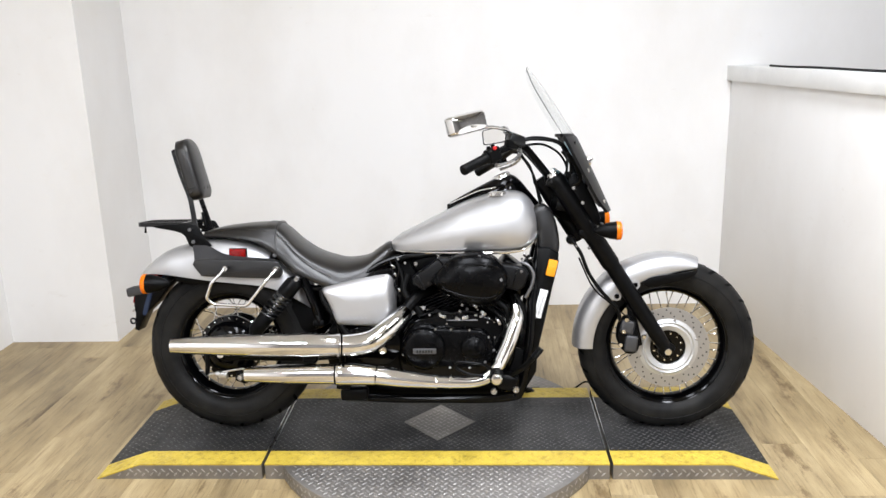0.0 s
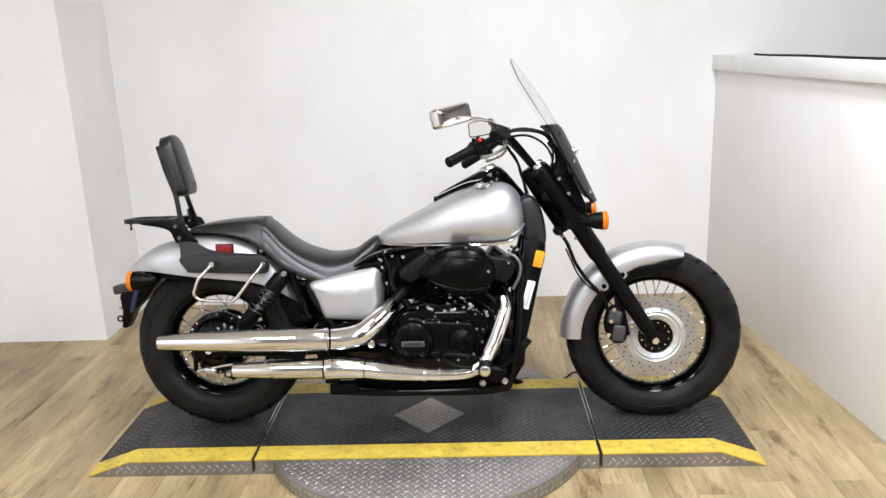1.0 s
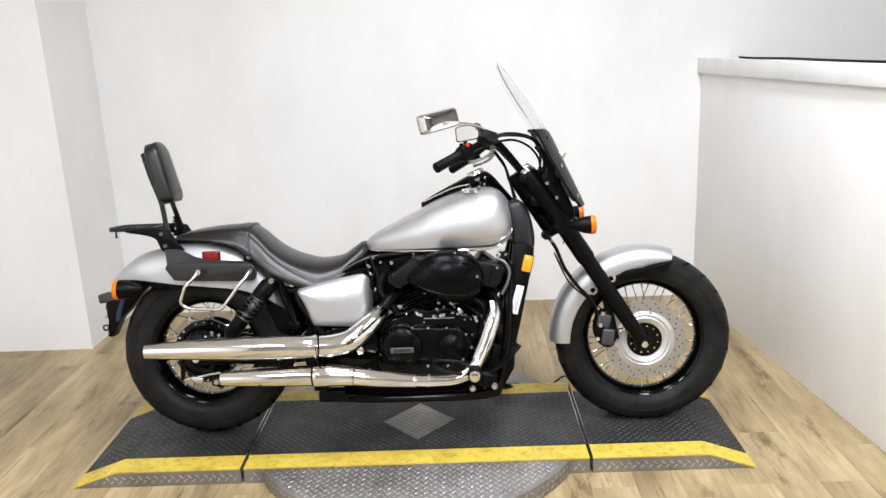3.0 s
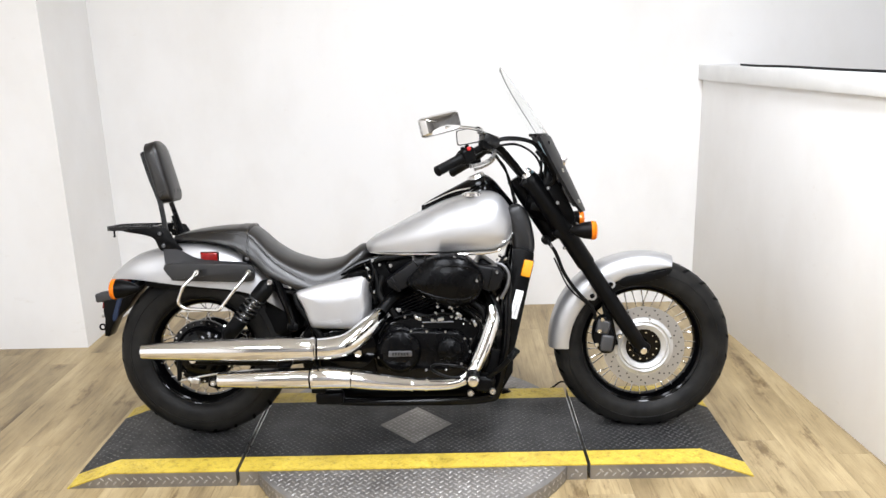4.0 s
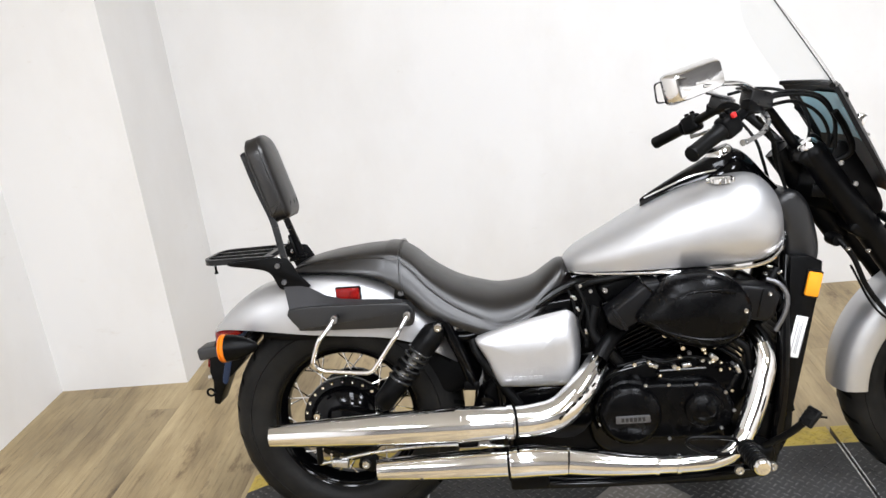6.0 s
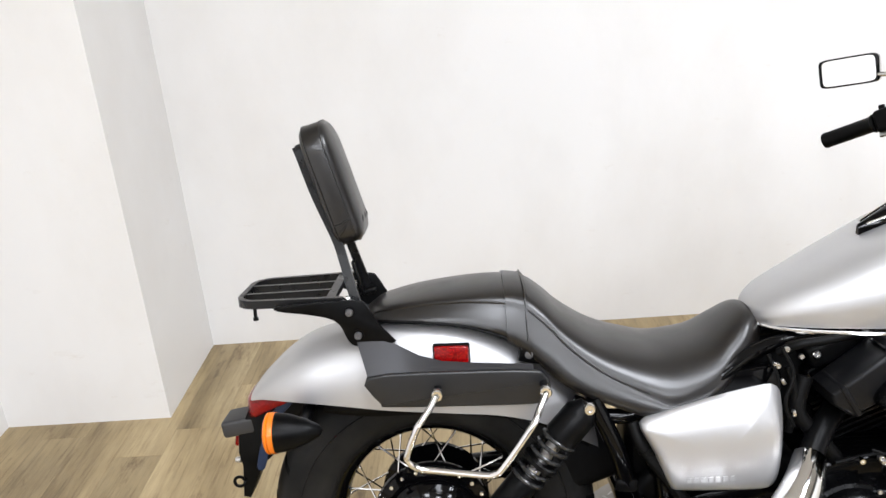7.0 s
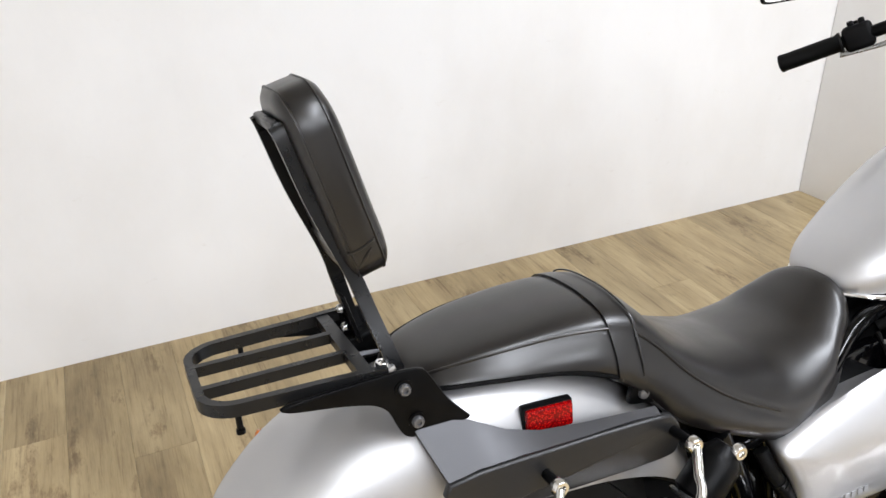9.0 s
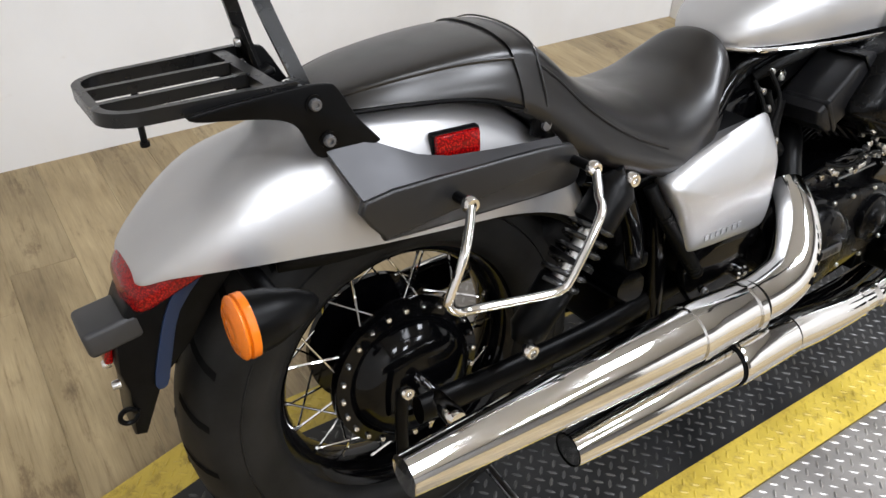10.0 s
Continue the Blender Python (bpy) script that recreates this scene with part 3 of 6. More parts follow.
# fork legs, with the thick black covers
TOP = Vector((0.412, 0, 0.947))
LOW = Vector((FRONT - 0.008, 0, FRONT_Z - 0.004))
fork = steered(empty_part("front_fork", bike, "black front fork with thick upper covers"))
down = (LOW - TOP).normalized()
for s in (-1, 1):
    y = Vector((0, 0.098 * s, 0))
    p = [TOP + y + down * d for d in (0.0, 0.012, 0.02, 0.375, 0.385)]
    part("fork_cover", bar(p, 0.03, 24, 1, radii=[0.026, 0.0315, 0.0325, 0.0325, 0.030]), SATIN, fork, "satin black fork cover")
    p = [TOP + y + down * d for d in (0.378, 0.40, 0.60, 0.70, 0.752, 0.775)]
    part("fork_slider", bar(p, 0.03, 24, 1, radii=[0.0275, 0.0285, 0.0285, 0.026, 0.024, 0.012]), SATIN, fork, "satin black fork slider")
    part("fork_cap", turned([(0, 0.016), (0.017, 0.016), (0.023, 0.010), (0.024, 0.0), (0, 0.0)], (0, 0, 0), 24, "z"), CHROME, fork, "chrome fork cap").matrix_basis = Matrix.Translation(TOP + y) @ (-down).to_track_quat("Z", "Y").to_matrix().to_4x4()
    part("axle_clamp", boxed((0.05, 0.034, 0.055), tuple(LOW + y + Vector((-0.002, 0, 0.004))), (0, 33, 0), 0.012, 3), SATIN, fork)
for d, t in ((0.045, 0.034), (0.255, 0.04)):
    c = TOP + down * d + Vector((-0.012, 0, 0))
    part("triple_clamp", boxed((0.085, 0.25, t), tuple(c), (0, 33, 0), 0.012, 3), SATIN, fork)
part("steering_head", bar([TOP + Vector((-0.045, 0, -0.01)), TOP + Vector((-0.045, 0, -0.01)) + down * 0.27], 0.034, 20, 1), SATIN, bike)
for z, x in ((0.692, 0.535), (0.70, 0.49)):
    bolt_head("clamp_bolt", (x, -0.13, z), 0.006, 0.006, fork, CHROME)
part("horn", turned([(0, -0.03), (0.013, -0.03), (0.016, -0.02), (0.016, 0.02), (0, 0.02)], (0.470, -0.075, 0.712), 24), SATIN, bike)

# front fender: a curved sheet over the wheel
def fender(cx, cz, a0, a1, radius, width, crown, skirt, steps, thick=0.004):
    """Rings across the tyre from angle a0 to a1; returns a closed shell."""
    bm = bmesh.new()
    rings = []
    for k in range(steps + 1):
        f = k / steps
        a = radians(a0 + (a1 - a0) * f)
        r, w, c, sk = radius(f), width(f), crown, skirt(f)
        ring = []
        m = 14
        for inner in (0, 1):
            row = []
            for j in range(m + 1):
                u = -1 + 2 * j / m
                if abs(u) > 0.78:
                    e = (abs(u) - 0.78) / 0.22
                    rr = r - crown * 0.62 - sk * e
                    yy = math.copysign(w * (0.965 + 0.035 * e), u)
                else:
                    v = u / 0.78
                    rr = r - crown * 0.62 * abs(v) ** 2.6
                    yy = w * 0.965 * math.copysign(abs(v) ** 0.9, v)
                rr -= thick * inner
                yy *= 1 - 0.04 * inner
                row.append(Vector((cx + rr * math.cos(a), yy, cz + rr * math.sin(a))))
            ring += row if inner == 0 else row[::-1]
        rings.append(ring)
    skin(bm, rings)
    return bm


ff = steered(part("front_fender", fender(FRONT + 0.002, FRONT_Z - 0.003, 72, 181, lambda f: 0.345 + 0.004 * math.sin(math.pi * f), lambda f: 0.083 * (0.70 + 0.30 * math.sin(math.pi * min(1, 0.12 + f * 0.6))),
                                  0.045, lambda f: 0.004 + 0.046 * min(1.0, f * 4.5) ** 0.8 * (1 - 0.45 * max(0.0, f - 0.5)), 40), SILVER, bike, "silver painted front fender", 60))
GREYCAL = material("caliper_grey", (0.045, 0.045, 0.047), 0.45, 0.3)
part("fender_stay", plated(smooth_outline([(0.735, 0.555), (0.765, 0.578), (0.87, 0.592), (0.925, 0.605), (0.90, 0.575), (0.82, 0.553), (0.76, 0.54)], 3), -0.082, -0.076, 0.001), SATIN, ff)
for x, z in ((0.706, 0.550), (0.640, 0.508)):
    bolt_head("fender_bolt", (x, -0.082, z), 0.009, 0.008, ff, BLACK)
    part("fender_tab", turned([(0, -0.083), (0.017, -0.083), (0.018, -0.072), (0, -0.072)], (x, 0, z), 20), SILVER, ff)

# brake caliper and hose
cal = steered(part("brake_caliper", plated(smooth_outline([(0.642, 0.345), (0.645, 0.395), (0.660, 0.425), (0.690, 0.435), (0.706, 0.400), (0.722, 0.355), (0.712, 0.305), (0.672, 0.302)], 4), -0.110, -0.05, 0.008, 3), SATIN, bike, "black brake caliper"))
part("caliper_body", boxed((0.050, 0.012, 0.052), (0.676, -0.112, 0.400), (0, 12, 0), 0.010, 3), GREYCAL, cal)
part("piston_cover", boxed((0.046, 0.014, 0.062), (0.690, -0.112, 0.338), (0, 8, 0), 0.008, 3), GREYCAL, cal)
for x, z in ((0.672, 0.428), (0.735, 0.365), (0.652, 0.335), (0.662, 0.385)):
    bolt_head("caliper_bolt", (x, -0.112, z), 0.009, 0.010, cal, CHROME)
part("caliper_bracket", boxed((0.03, 0.02, 0.16), (0.705, -0.075, 0.40), (0, -12, 0), 0.005), SATIN, cal)
steered(part("brake_hose", bar([(0.475, -0.10, 0.72), (0.490, -0.12, 0.698), (0.508, -0.122, 0.668), (0.536, -0.122, 0.599), (0.578, -0.122, 0.537), (0.616, -0.12, 0.495), (0.640, -0.118, 0.464), (0.650, -0.112, 0.425)], 0.0065, 10), HOSE, bike, "black rubber brake hose"))
steered(part("brake_pipe", bar([(0.50, -0.118, 0.655), (0.55, -0.128, 0.55), (0.615, -0.125, 0.488)], 0.003, 8), SATIN, bike))

# headlight and windscreen
head = steered(part("headlight", turned([(0, -0.10), (0.04, -0.095), (0.07, -0.06), (0.084, 0.0), (0.086, 0.02), (0, 0.024)], (0, 0, 0), 40, "z"), SATIN, bike, "black headlight shell"))
head.matrix_basis = turned_bar @ pose(0.50, 0, 0.845, 0, 100, 0)
part("headlight_lens", turned([(0, 0.034), (0.05, 0.031), (0.079, 0.024), (0, 0.02)], (0, 0, 0), 40, "z"), GLASS, head)
part("headlight_ring", turned([(0.078, 0.022), (0.09, 0.022), (0.092, 0.012), (0.086, 0.006)], (0, 0, 0), 40, "z", True), SATIN, head)
for s in (-1, 1):
    steered(part("headlight_bracket", boxed((0.12, 0.008, 0.03), (0.48, 0.088 * s, 0.83), (0, 10, 0), 0.003), SATIN, bike))


for s in (-1, 1):
    steered(part("lamp_side_plate", plated(smooth_outline([(0.457, 0.915), (0.480, 0.958), (0.515, 0.926), (0.571, 0.817), (0.567, 0.776), (0.507, 0.771), (0.463, 0.853)], 3), 0.100 * s, 0.112 * s, 0.004), SATIN, bike, "black plate beside the headlight"))
    for x, z in ((0.512, 0.852), (0.480, 0.905)):
        steered(bolt_head("plate_bolt", (x, 0.112 * s, z), 0.007, 0.006, bike, STEEL, side=s))

SCREEN = dense([(0.818, 0.617, 0.13), (0.86, 0.598, 0.172), (0.93, 0.566, 0.19), (1.0, 0.533, 0.20), (1.09, 0.489, 0.205), (1.176, 0.436, 0.205), (1.25, 0.386, 0.19), (1.30, 0.349, 0.15), (1.325, 0.329, 0.105), (1.335, 0.321, 0.05)], 6)


def screen_point(u, v):
    """The windscreen: u across from -1 to 1, v from its foot up to its top."""
    k = v * (len(SCREEN) - 1)
    i = min(int(k), len(SCREEN) - 2)
    zz, xx, half = (p + (q - p) * (k - i) for p, q in zip(SCREEN[i], SCREEN[i + 1]))
    y = u * half
    return Vector((xx - 1.2 * y * y, y, zz))


def screen_sheet(v0, v1, thick, nv=24, nu=20, side=1.0):
    bm = bmesh.new()
    grid = []
    for i in range(nv + 1):
        v = v0 + (v1 - v0) * i / nv
        row = [screen_point(side * (-1 + 2 * j / nu), v) for j in range(nu + 1)]
        back = [p - Vector((thick * 0.92, 0, thick * 0.4)) for p in row]
        grid.append(row + back[::-1])
    skin(bm, grid)
    return bm


screen = steered(part("windscreen", screen_sheet(0.40, 1.0, 0.0025), GLASS, bike, "clear acrylic windscreen", 60))
screen.visible_shadow = False


def shift_points(bm, dx, dz):
    bmesh.ops.translate(bm, vec=(dx, 0, dz), verts=bm.verts)
    return bm


part("screen_panel", shift_points(screen_sheet(0.0, 0.44, 0.010, 18), 0.004, 0.002), SMOKE, screen, "dark smoked lower panel")
part("screen_trim", bar([screen_point(u / 6, 0.445) + Vector((-0.006, 0, 0.0)) for u in range(-6, 7)], 0.0065, 10, 2), SATIN, screen)
part("blue_film", shift_points(screen_sheet(0.27, 0.42, 0.002, 8, side=0.72), -0.012, -0.004), BLUEFILM, screen, "pale blue protective film")
for s in (-1, 1):
    part("screen_bracket", bar([(0.45, 0.10 * s, 0.90), (0.50, 0.12 * s, 0.93), (0.485, 0.13 * s, 0.985), (0.455, 0.15 * s, 1.03)], 0.008, 8), SATIN, screen)
    for v in (0.10, 0.28, 0.41):
        p = screen_point(0.72 * s, v)
        part("screen_bolt", turned([(0, 0.008), (0.008, 0.006), (0.010, 0.0), (0, 0.0)], tuple(p), 12, "x"), CHROME if v < 0.4 else SATIN, screen)
    p = screen_point(0.35 * s, 0.33)
    part("screen_clip", boxed((0.022, 0.02, 0.03), tuple(p + Vector((0.01, 0, 0))), (0, 25, 0), 0.005), CHROME, screen)

# turn signals
def signal(name, at, s, r, length, back, parent, st=False):
    """A bullet-shaped lamp whose lens looks to the front (back False) or rear."""
    k = -1 if back else 1
    prof = [(0, -length), (r * 0.28, -length * 0.93), (r * 0.62, -length * 0.66), (r * 0.9, -length * 0.3), (r, 0.0), (0, 0.0)]
    body = part(name, turned([(a, k * b) for a, b in prof], at, 32, "x"), SATIN, parent, "black bullet turn signal with an amber lens")
    lens = [(0, 0.021), (r * 0.30, 0.0205), (r * 0.36, 0.0190), (r * 0.42, 0.0202), (r * 0.66, 0.0190), (r * 0.72, 0.0172), (r * 0.78, 0.0182), (r * 0.95, 0.0155), (r * 1.02, 0.013), (r * 1.02, 0.0110), (r * 0.95, 0.0092), (r * 1.03, 0.0075), (r * 1.03, -0.001), (0, -0.001)]
    part("lens", turned([(a, k * b) for a, b in lens], at, 32, "x"), AMBER, body, "amber lens")
    y = at[1]
    part("stalk", bar([(at[0] - k * length * 0.45, y, at[2]), (at[0] - k * length * 0.5, y * 0.75, at[2]), (at[0] - k * length * 0.5, y * 0.3, at[2] + 0.004)], 0.011, 10), SATIN, body)
    if st:
        steered(body)
    return body


for s in (-1, 1):
    signal("turn_signal", (0.622, 0.197 * s, 0.762), s, 0.032, 0.078, False, bike, True)
    signal("turn_signal", (-1.054 if s < 0 else -1.035, 0.182 * s if s < 0 else 0.145, 0.579), s, 0.0350, 0.082, True, bike)

# handlebar and controls
hb = steered(part("handlebar", bar([(0.110, -0.338, 0.965), (0.19, -0.266, 1.008), (0.265, -0.185, 1.048), (0.305, -0.14, 1.045), (0.352, -0.095, 0.995), (0.392, -0.06, 0.945), (0.40, 0, 0.935),
                                    (0.392, 0.06, 0.945), (0.352, 0.095, 0.995), (0.305, 0.14, 1.045), (0.268, 0.185, 1.050), (0.200, 0.293, 1.008), (0.122, 0.381, 0.968)], 0.0125, 14), SATIN, bike, "black swept-back handlebar"))
hb.matrix_basis = bar_roll
for s in (-1, 1):
    a, b = (Vector((0.102, -0.345, 0.960)), Vector((0.178, -0.278, 1.002))) if s < 0 else (Vector((0.114, 0.390, 0.963)), Vector((0.190, 0.305, 1.003)))
    pts = [a + (b - a) * f for f in (0, 0.02, 0.06, 0.1, 0.5, 0.92, 0.97, 1.0)]
    g = part("grip", bar(pts, 0.017, 20, 1, radii=[0.010, 0.017, 0.0185, 0.0175, 0.0175, 0.0175, 0.021, 0.020]), HOSE, hb, "black rubber grip")
    d = (b - a).normalized()
    rot = d.to_track_quat("X", "Z").to_matrix().to_4x4()
    sw = part("switch_housing", boxed((0.055, 0.038, 0.05), bevel=0.010, segs=3), PLASTIC, hb, "black switch housing")
    sw.matrix_basis = Matrix.Translation(b + d * 0.03) @ rot
    btn = part("switch_button", boxed((0.012, 0.010, 0.012), bevel=0.003), REDKNOB if s < 0 else PLASTIC, sw)
    btn.matrix_basis = pose(0.0, -0.022 * s * -1, 0.024)
    for k in range(2):
        b2 = part("switch_button", boxed((0.012, 0.012, 0.012), bevel=0.003), SATIN, sw)
        b2.matrix_basis = pose(-0.008 + 0.02 * k, 0.0, 0.028)
    mc = part("master_cylinder", boxed((0.062, 0.044, 0.034), (0.276, 0.192 * s, 1.064), (0, 18, 25 * -s), 0.006), STEELBAR, hb, "black reservoir")
    part("reservoir_lid", boxed((0.066, 0.048, 0.006), (0.270, 0.192 * s, 1.084), (0, 18, 25 * -s), 0.003), STEELBAR, mc)
    part("lever_perch", boxed((0.05, 0.03, 0.03), (0.262, 0.205 * s, 1.05), (0, 10, 40 * -s), 0.008), SATIN, hb)
    part("control_lever", bar([(0.29, 0.195 * s, 1.032), (0.290, 0.232 * s, 1.014), (0.268, 0.275 * s, 0.994), (0.232, 0.312 * s, 0.980), (0.212, 0.330 * s, 0.976)], 0.006, 10, radii=[0.008, 0.0065, 0.0055, 0.005, 0.0075]), STEEL, hb, "bright alloy lever")
    part("riser", bar([(0.395, 0.05 * s, 0.955), (0.402, 0.05 * s, 0.91)], 0.02, 16, 1), SATIN, hb)
    # mirror
    outer, inner = (Vector((0.050, -0.360, 1.098)), Vector((0.171, -0.290, 1.132))) if s < 0 else (Vector((0.133, 0.478, 1.111)), Vector((0.240, 0.404, 1.124)))
    ax = (inner - outer).normalized()
    nrm = ax.cross(Vector((0, 0, 1))).normalized()
    if nrm.x > 0:
        nrm = -nrm
    mid = (outer + inner) / 2
    up = nrm.cross(ax).normalized()
    if up.z < 0:
        up = -up
    L2 = (inner - outer).length / 2

    def ring(scale, depth, wide=L2, tall=0.0340, n=36):
        pts = []
        for k in range(n):
            a = 2 * math.pi * k / n
            ca, sa = math.cos(a), math.sin(a)
            cu = math.copysign(abs(ca) ** 0.26, ca) * wide
            cv = math.copysign(abs(sa) ** 0.26, sa) * tall
            pts.append(mid + ax * (cu * scale) + up * (cv * scale) - nrm * depth)
        return pts
    bm = bmesh.new()
    skin(bm, [ring(0.97, -0.003), ring(1.0, 0.0), ring(1.0, 0.010), ring(0.86, 0.034), ring(0.80, 0.037), ring(0.25, 0.040)])
    ms = part("mirror", bm, CHROME, hb, "chrome rear-view mirror", 35)
    bm = bmesh.new()
    skin(bm, [ring(0.985, -0.0034), ring(0.95, -0.0052)])
    part("mirror_rim", bm, BLACK, ms)
    bm = bmesh.new()
    skin(bm, [ring(0.875, -0.0054), ring(0.87, -0.0062)])
    part("mirror_glass", bm, MIRROR, ms, "mirror glass")
    foot = Vector((0.272, 0.20 * s, 1.062))
    c = mid - nrm * 0.036 - up * 0.012
    part("mirror_stem", bar([foot, foot + Vector((0, 0, 0.02)), foot.lerp(c, 0.55) + Vector((0.022, 0, 0.018)), c], 0.006, 10), CHROME, ms, "chrome mirror stem")

# cables from the controls down to the steering head
for i, pts in enumerate((
        [(0.285, -0.17, 1.075), (0.36, -0.15, 1.085), (0.44, -0.12, 1.06), (0.475, -0.09, 0.99), (0.46, -0.07, 0.93)],
        [(0.27, -0.19, 1.06), (0.33, -0.17, 1.078), (0.42, -0.13, 1.065), (0.465, -0.115, 1.01), (0.468, -0.11, 0.94)],
        [(0.25, -0.21, 1.045), (0.31, -0.17, 1.058), (0.37, -0.14, 1.06), (0.425, -0.12, 1.03), (0.455, -0.105, 0.98), (0.452, -0.10, 0.92)],
        [(0.285, 0.17, 1.075), (0.36, 0.15, 1.085), (0.44, 0.12, 1.06), (0.47, 0.09, 0.98), (0.44, 0.05, 0.90)],
        [(0.28, -0.17, 1.035), (0.325, -0.11, 0.985), (0.345, -0.06, 0.92), (0.37, -0.05, 0.85)],
        [(0.29, -0.15, 1.03), (0.335, -0.10, 0.96), (0.352, -0.085, 0.90), (0.365, -0.08, 0.84)],
        [(0.29, 0.15, 1.03), (0.335, 0.10, 0.96), (0.352, 0.085, 0.90), (0.365, 0.08, 0.84)])):
    steered(part("control_cable", bar(pts, 0.0042, 8), HOSE, bike, "black control cable"))

# fuel tank
def section(x, hw, zb, zt, low=0.30, n=18, flat=0.8, side=0.82, top=0.92):
    """A closed cross-section with a flat foot and a full, rounded top."""
    h = zt - zb
    half = [(0.0, zb), (hw * flat, zb), (hw * 0.95, zb + h * 0.05)]
    for k in range(n + 1):
        a = math.pi / 2 * k / n
        half.append((hw * math.cos(a) ** side, zb + h * low + h * (1 - low) * math.sin(a) ** top))
    left = [Vector((x, -y, z)) for y, z in half]
    right = [Vector((x, y, z)) for y, z in half[1:-1]]
    return left + right[::-1]


def lofted(rows, per=4, **kw):
    bm = bmesh.new()
    skin(bm, [section(*r[:4], **kw) for r in dense(rows, per)])
    return bm


tank = part("fuel_tank", lofted([(-0.190, 0.015, 0.690, 0.700), (-0.180, 0.050, 0.680, 0.716), (-0.15, 0.080, 0.678, 0.738), (-0.09, 0.108, 0.677, 0.768), (0.0, 0.138, 0.677, 0.813), (0.09, 0.156, 0.678, 0.857),
                                 (0.18, 0.165, 0.679, 0.887), (0.25, 0.164, 0.681, 0.898), (0.30, 0.153, 0.690, 0.885), (0.335, 0.125, 0.716, 0.848), (0.352, 0.075, 0.748, 0.808), (0.356, 0.02, 0.77, 0.785)], 5, low=0.32, side=0.70, top=0.80), SILVER, bike, "silver metallic fuel tank", 60)
seam = []
for x, hw, z in ((-0.186, 0.035, 0.679), (-0.15, 0.078, 0.6765), (-0.09, 0.105, 0.675), (0.0, 0.134, 0.675), (0.09, 0.152, 0.676), (0.18, 0.162, 0.677), (0.25, 0.160, 0.679), (0.30, 0.149, 0.690), (0.335, 0.122, 0.716), (0.354, 0.075, 0.76)):
    seam.append((x, hw, z))
for s in (-1, 1):
    part("tank_seam", bar([(x, s * (hw + 0.002), z) for x, hw, z in seam], 0.0042, 8, 4), CHROME, tank, "bright seam along the tank's foot")
console = part("tank_console", lofted([(0.02, 0.006, 0.80, 0.842), (0.06, 0.020, 0.82, 0.866), (0.11, 0.032, 0.84, 0.893), (0.16, 0.045, 0.85, 0.918), (0.205, 0.055, 0.86, 0.940), (0.25, 0.058, 0.865, 0.952), (0.285, 0.052, 0.85, 0.935), (0.33, 0.045, 0.81, 0.882), (0.375, 0.040, 0.77, 0.828)], 4, low=0.15), BLACK, bike, "gloss black tank console")
part("console_trim", bar([(0.03, -0.014, 0.845), (0.08, -0.03, 0.868), (0.14, -0.046, 0.893), (0.20, -0.062, 0.905)], 0.0025, 8), CHROME, console)
part("console_trim", bar([(0.03, 0.014, 0.845), (0.08, 0.03, 0.868), (0.14, 0.046, 0.893), (0.20, 0.062, 0.905)], 0.0025, 8), CHROME, console)
dial = part("speedometer", turned([(0, 0.008), (0.028, 0.008), (0.033, 0.004), (0.036, -0.01), (0, -0.01)], (0, 0, 0), 40, "z"), CHROME, console, "round speedometer in a chrome ring")
dial.matrix_basis = pose(0.222, 0, 0.944, 0, -22, 0)
part("dial_face", turned([(0, 0.0095), (0.027, 0.0095), (0.027, 0.0085), (0, 0.0085)], (0, 0, 0), 40, "z"), BLACK, dial)
cap2 = part("fuel_cap", turned([(0, 0.016), (0.024, 0.016), (0.03, 0.011), (0.03, 0.0), (0, 0.0)], (0.205, -0.085, 0.876), 32, "z"), CHROME, tank, "chrome fuel cap")
for k in range(10):
    a = 2 * math.pi * k / 10
    part("cap_lug", boxed((0.008, 0.006, 0.012), (0.205 + 0.031 * math.cos(a), -0.085 + 0.031 * math.sin(a), 0.882), (0, 0, math.degrees(a)), 0.002), CHROME, cap2)

# seat: rider's dish and passenger pillion with a strap
def seat_section(x, hw, zb, zt, full=0.0, n=12):
    """Half a section: a sloping side panel up to a soft crease, then a crowned top; the crease sinks and the top rolls over the side as full goes to 1."""
    h = zt - zb
    ky, kz = 0.80 + 0.19 * full, 0.70 - 0.42 * full
    half = [(0.0, zb), (hw * 0.86, zb - 0.002), (hw * 0.97, zb + h * 0.03), (hw, zb + h * 0.12)]
    for k in range(1, 6):
        t = k / 6
        half.append((hw * (1 + (ky - 1) * t ** 1.25 + 0.018 * math.sin(math.pi * t)), zb + h * (0.12 + (kz - 0.12) * t)))
    for k in range(n + 1):
        a = math.pi / 2 * k / n
        half.append((hw * ky * math.cos(a) ** 0.9, zb + h * (kz + (1 - kz) * math.sin(a))))
    left = [Vector((x, -y, z)) for y, z in half]
    right = [Vector((x, y, z)) for y, z in half[1:-1]]
    return left + right[::-1]


def seat_mesh(rows, per=4):
    bm = bmesh.new()
    skin(bm, [seat_section(*r) for r in dense(rows, per)])
    return bm


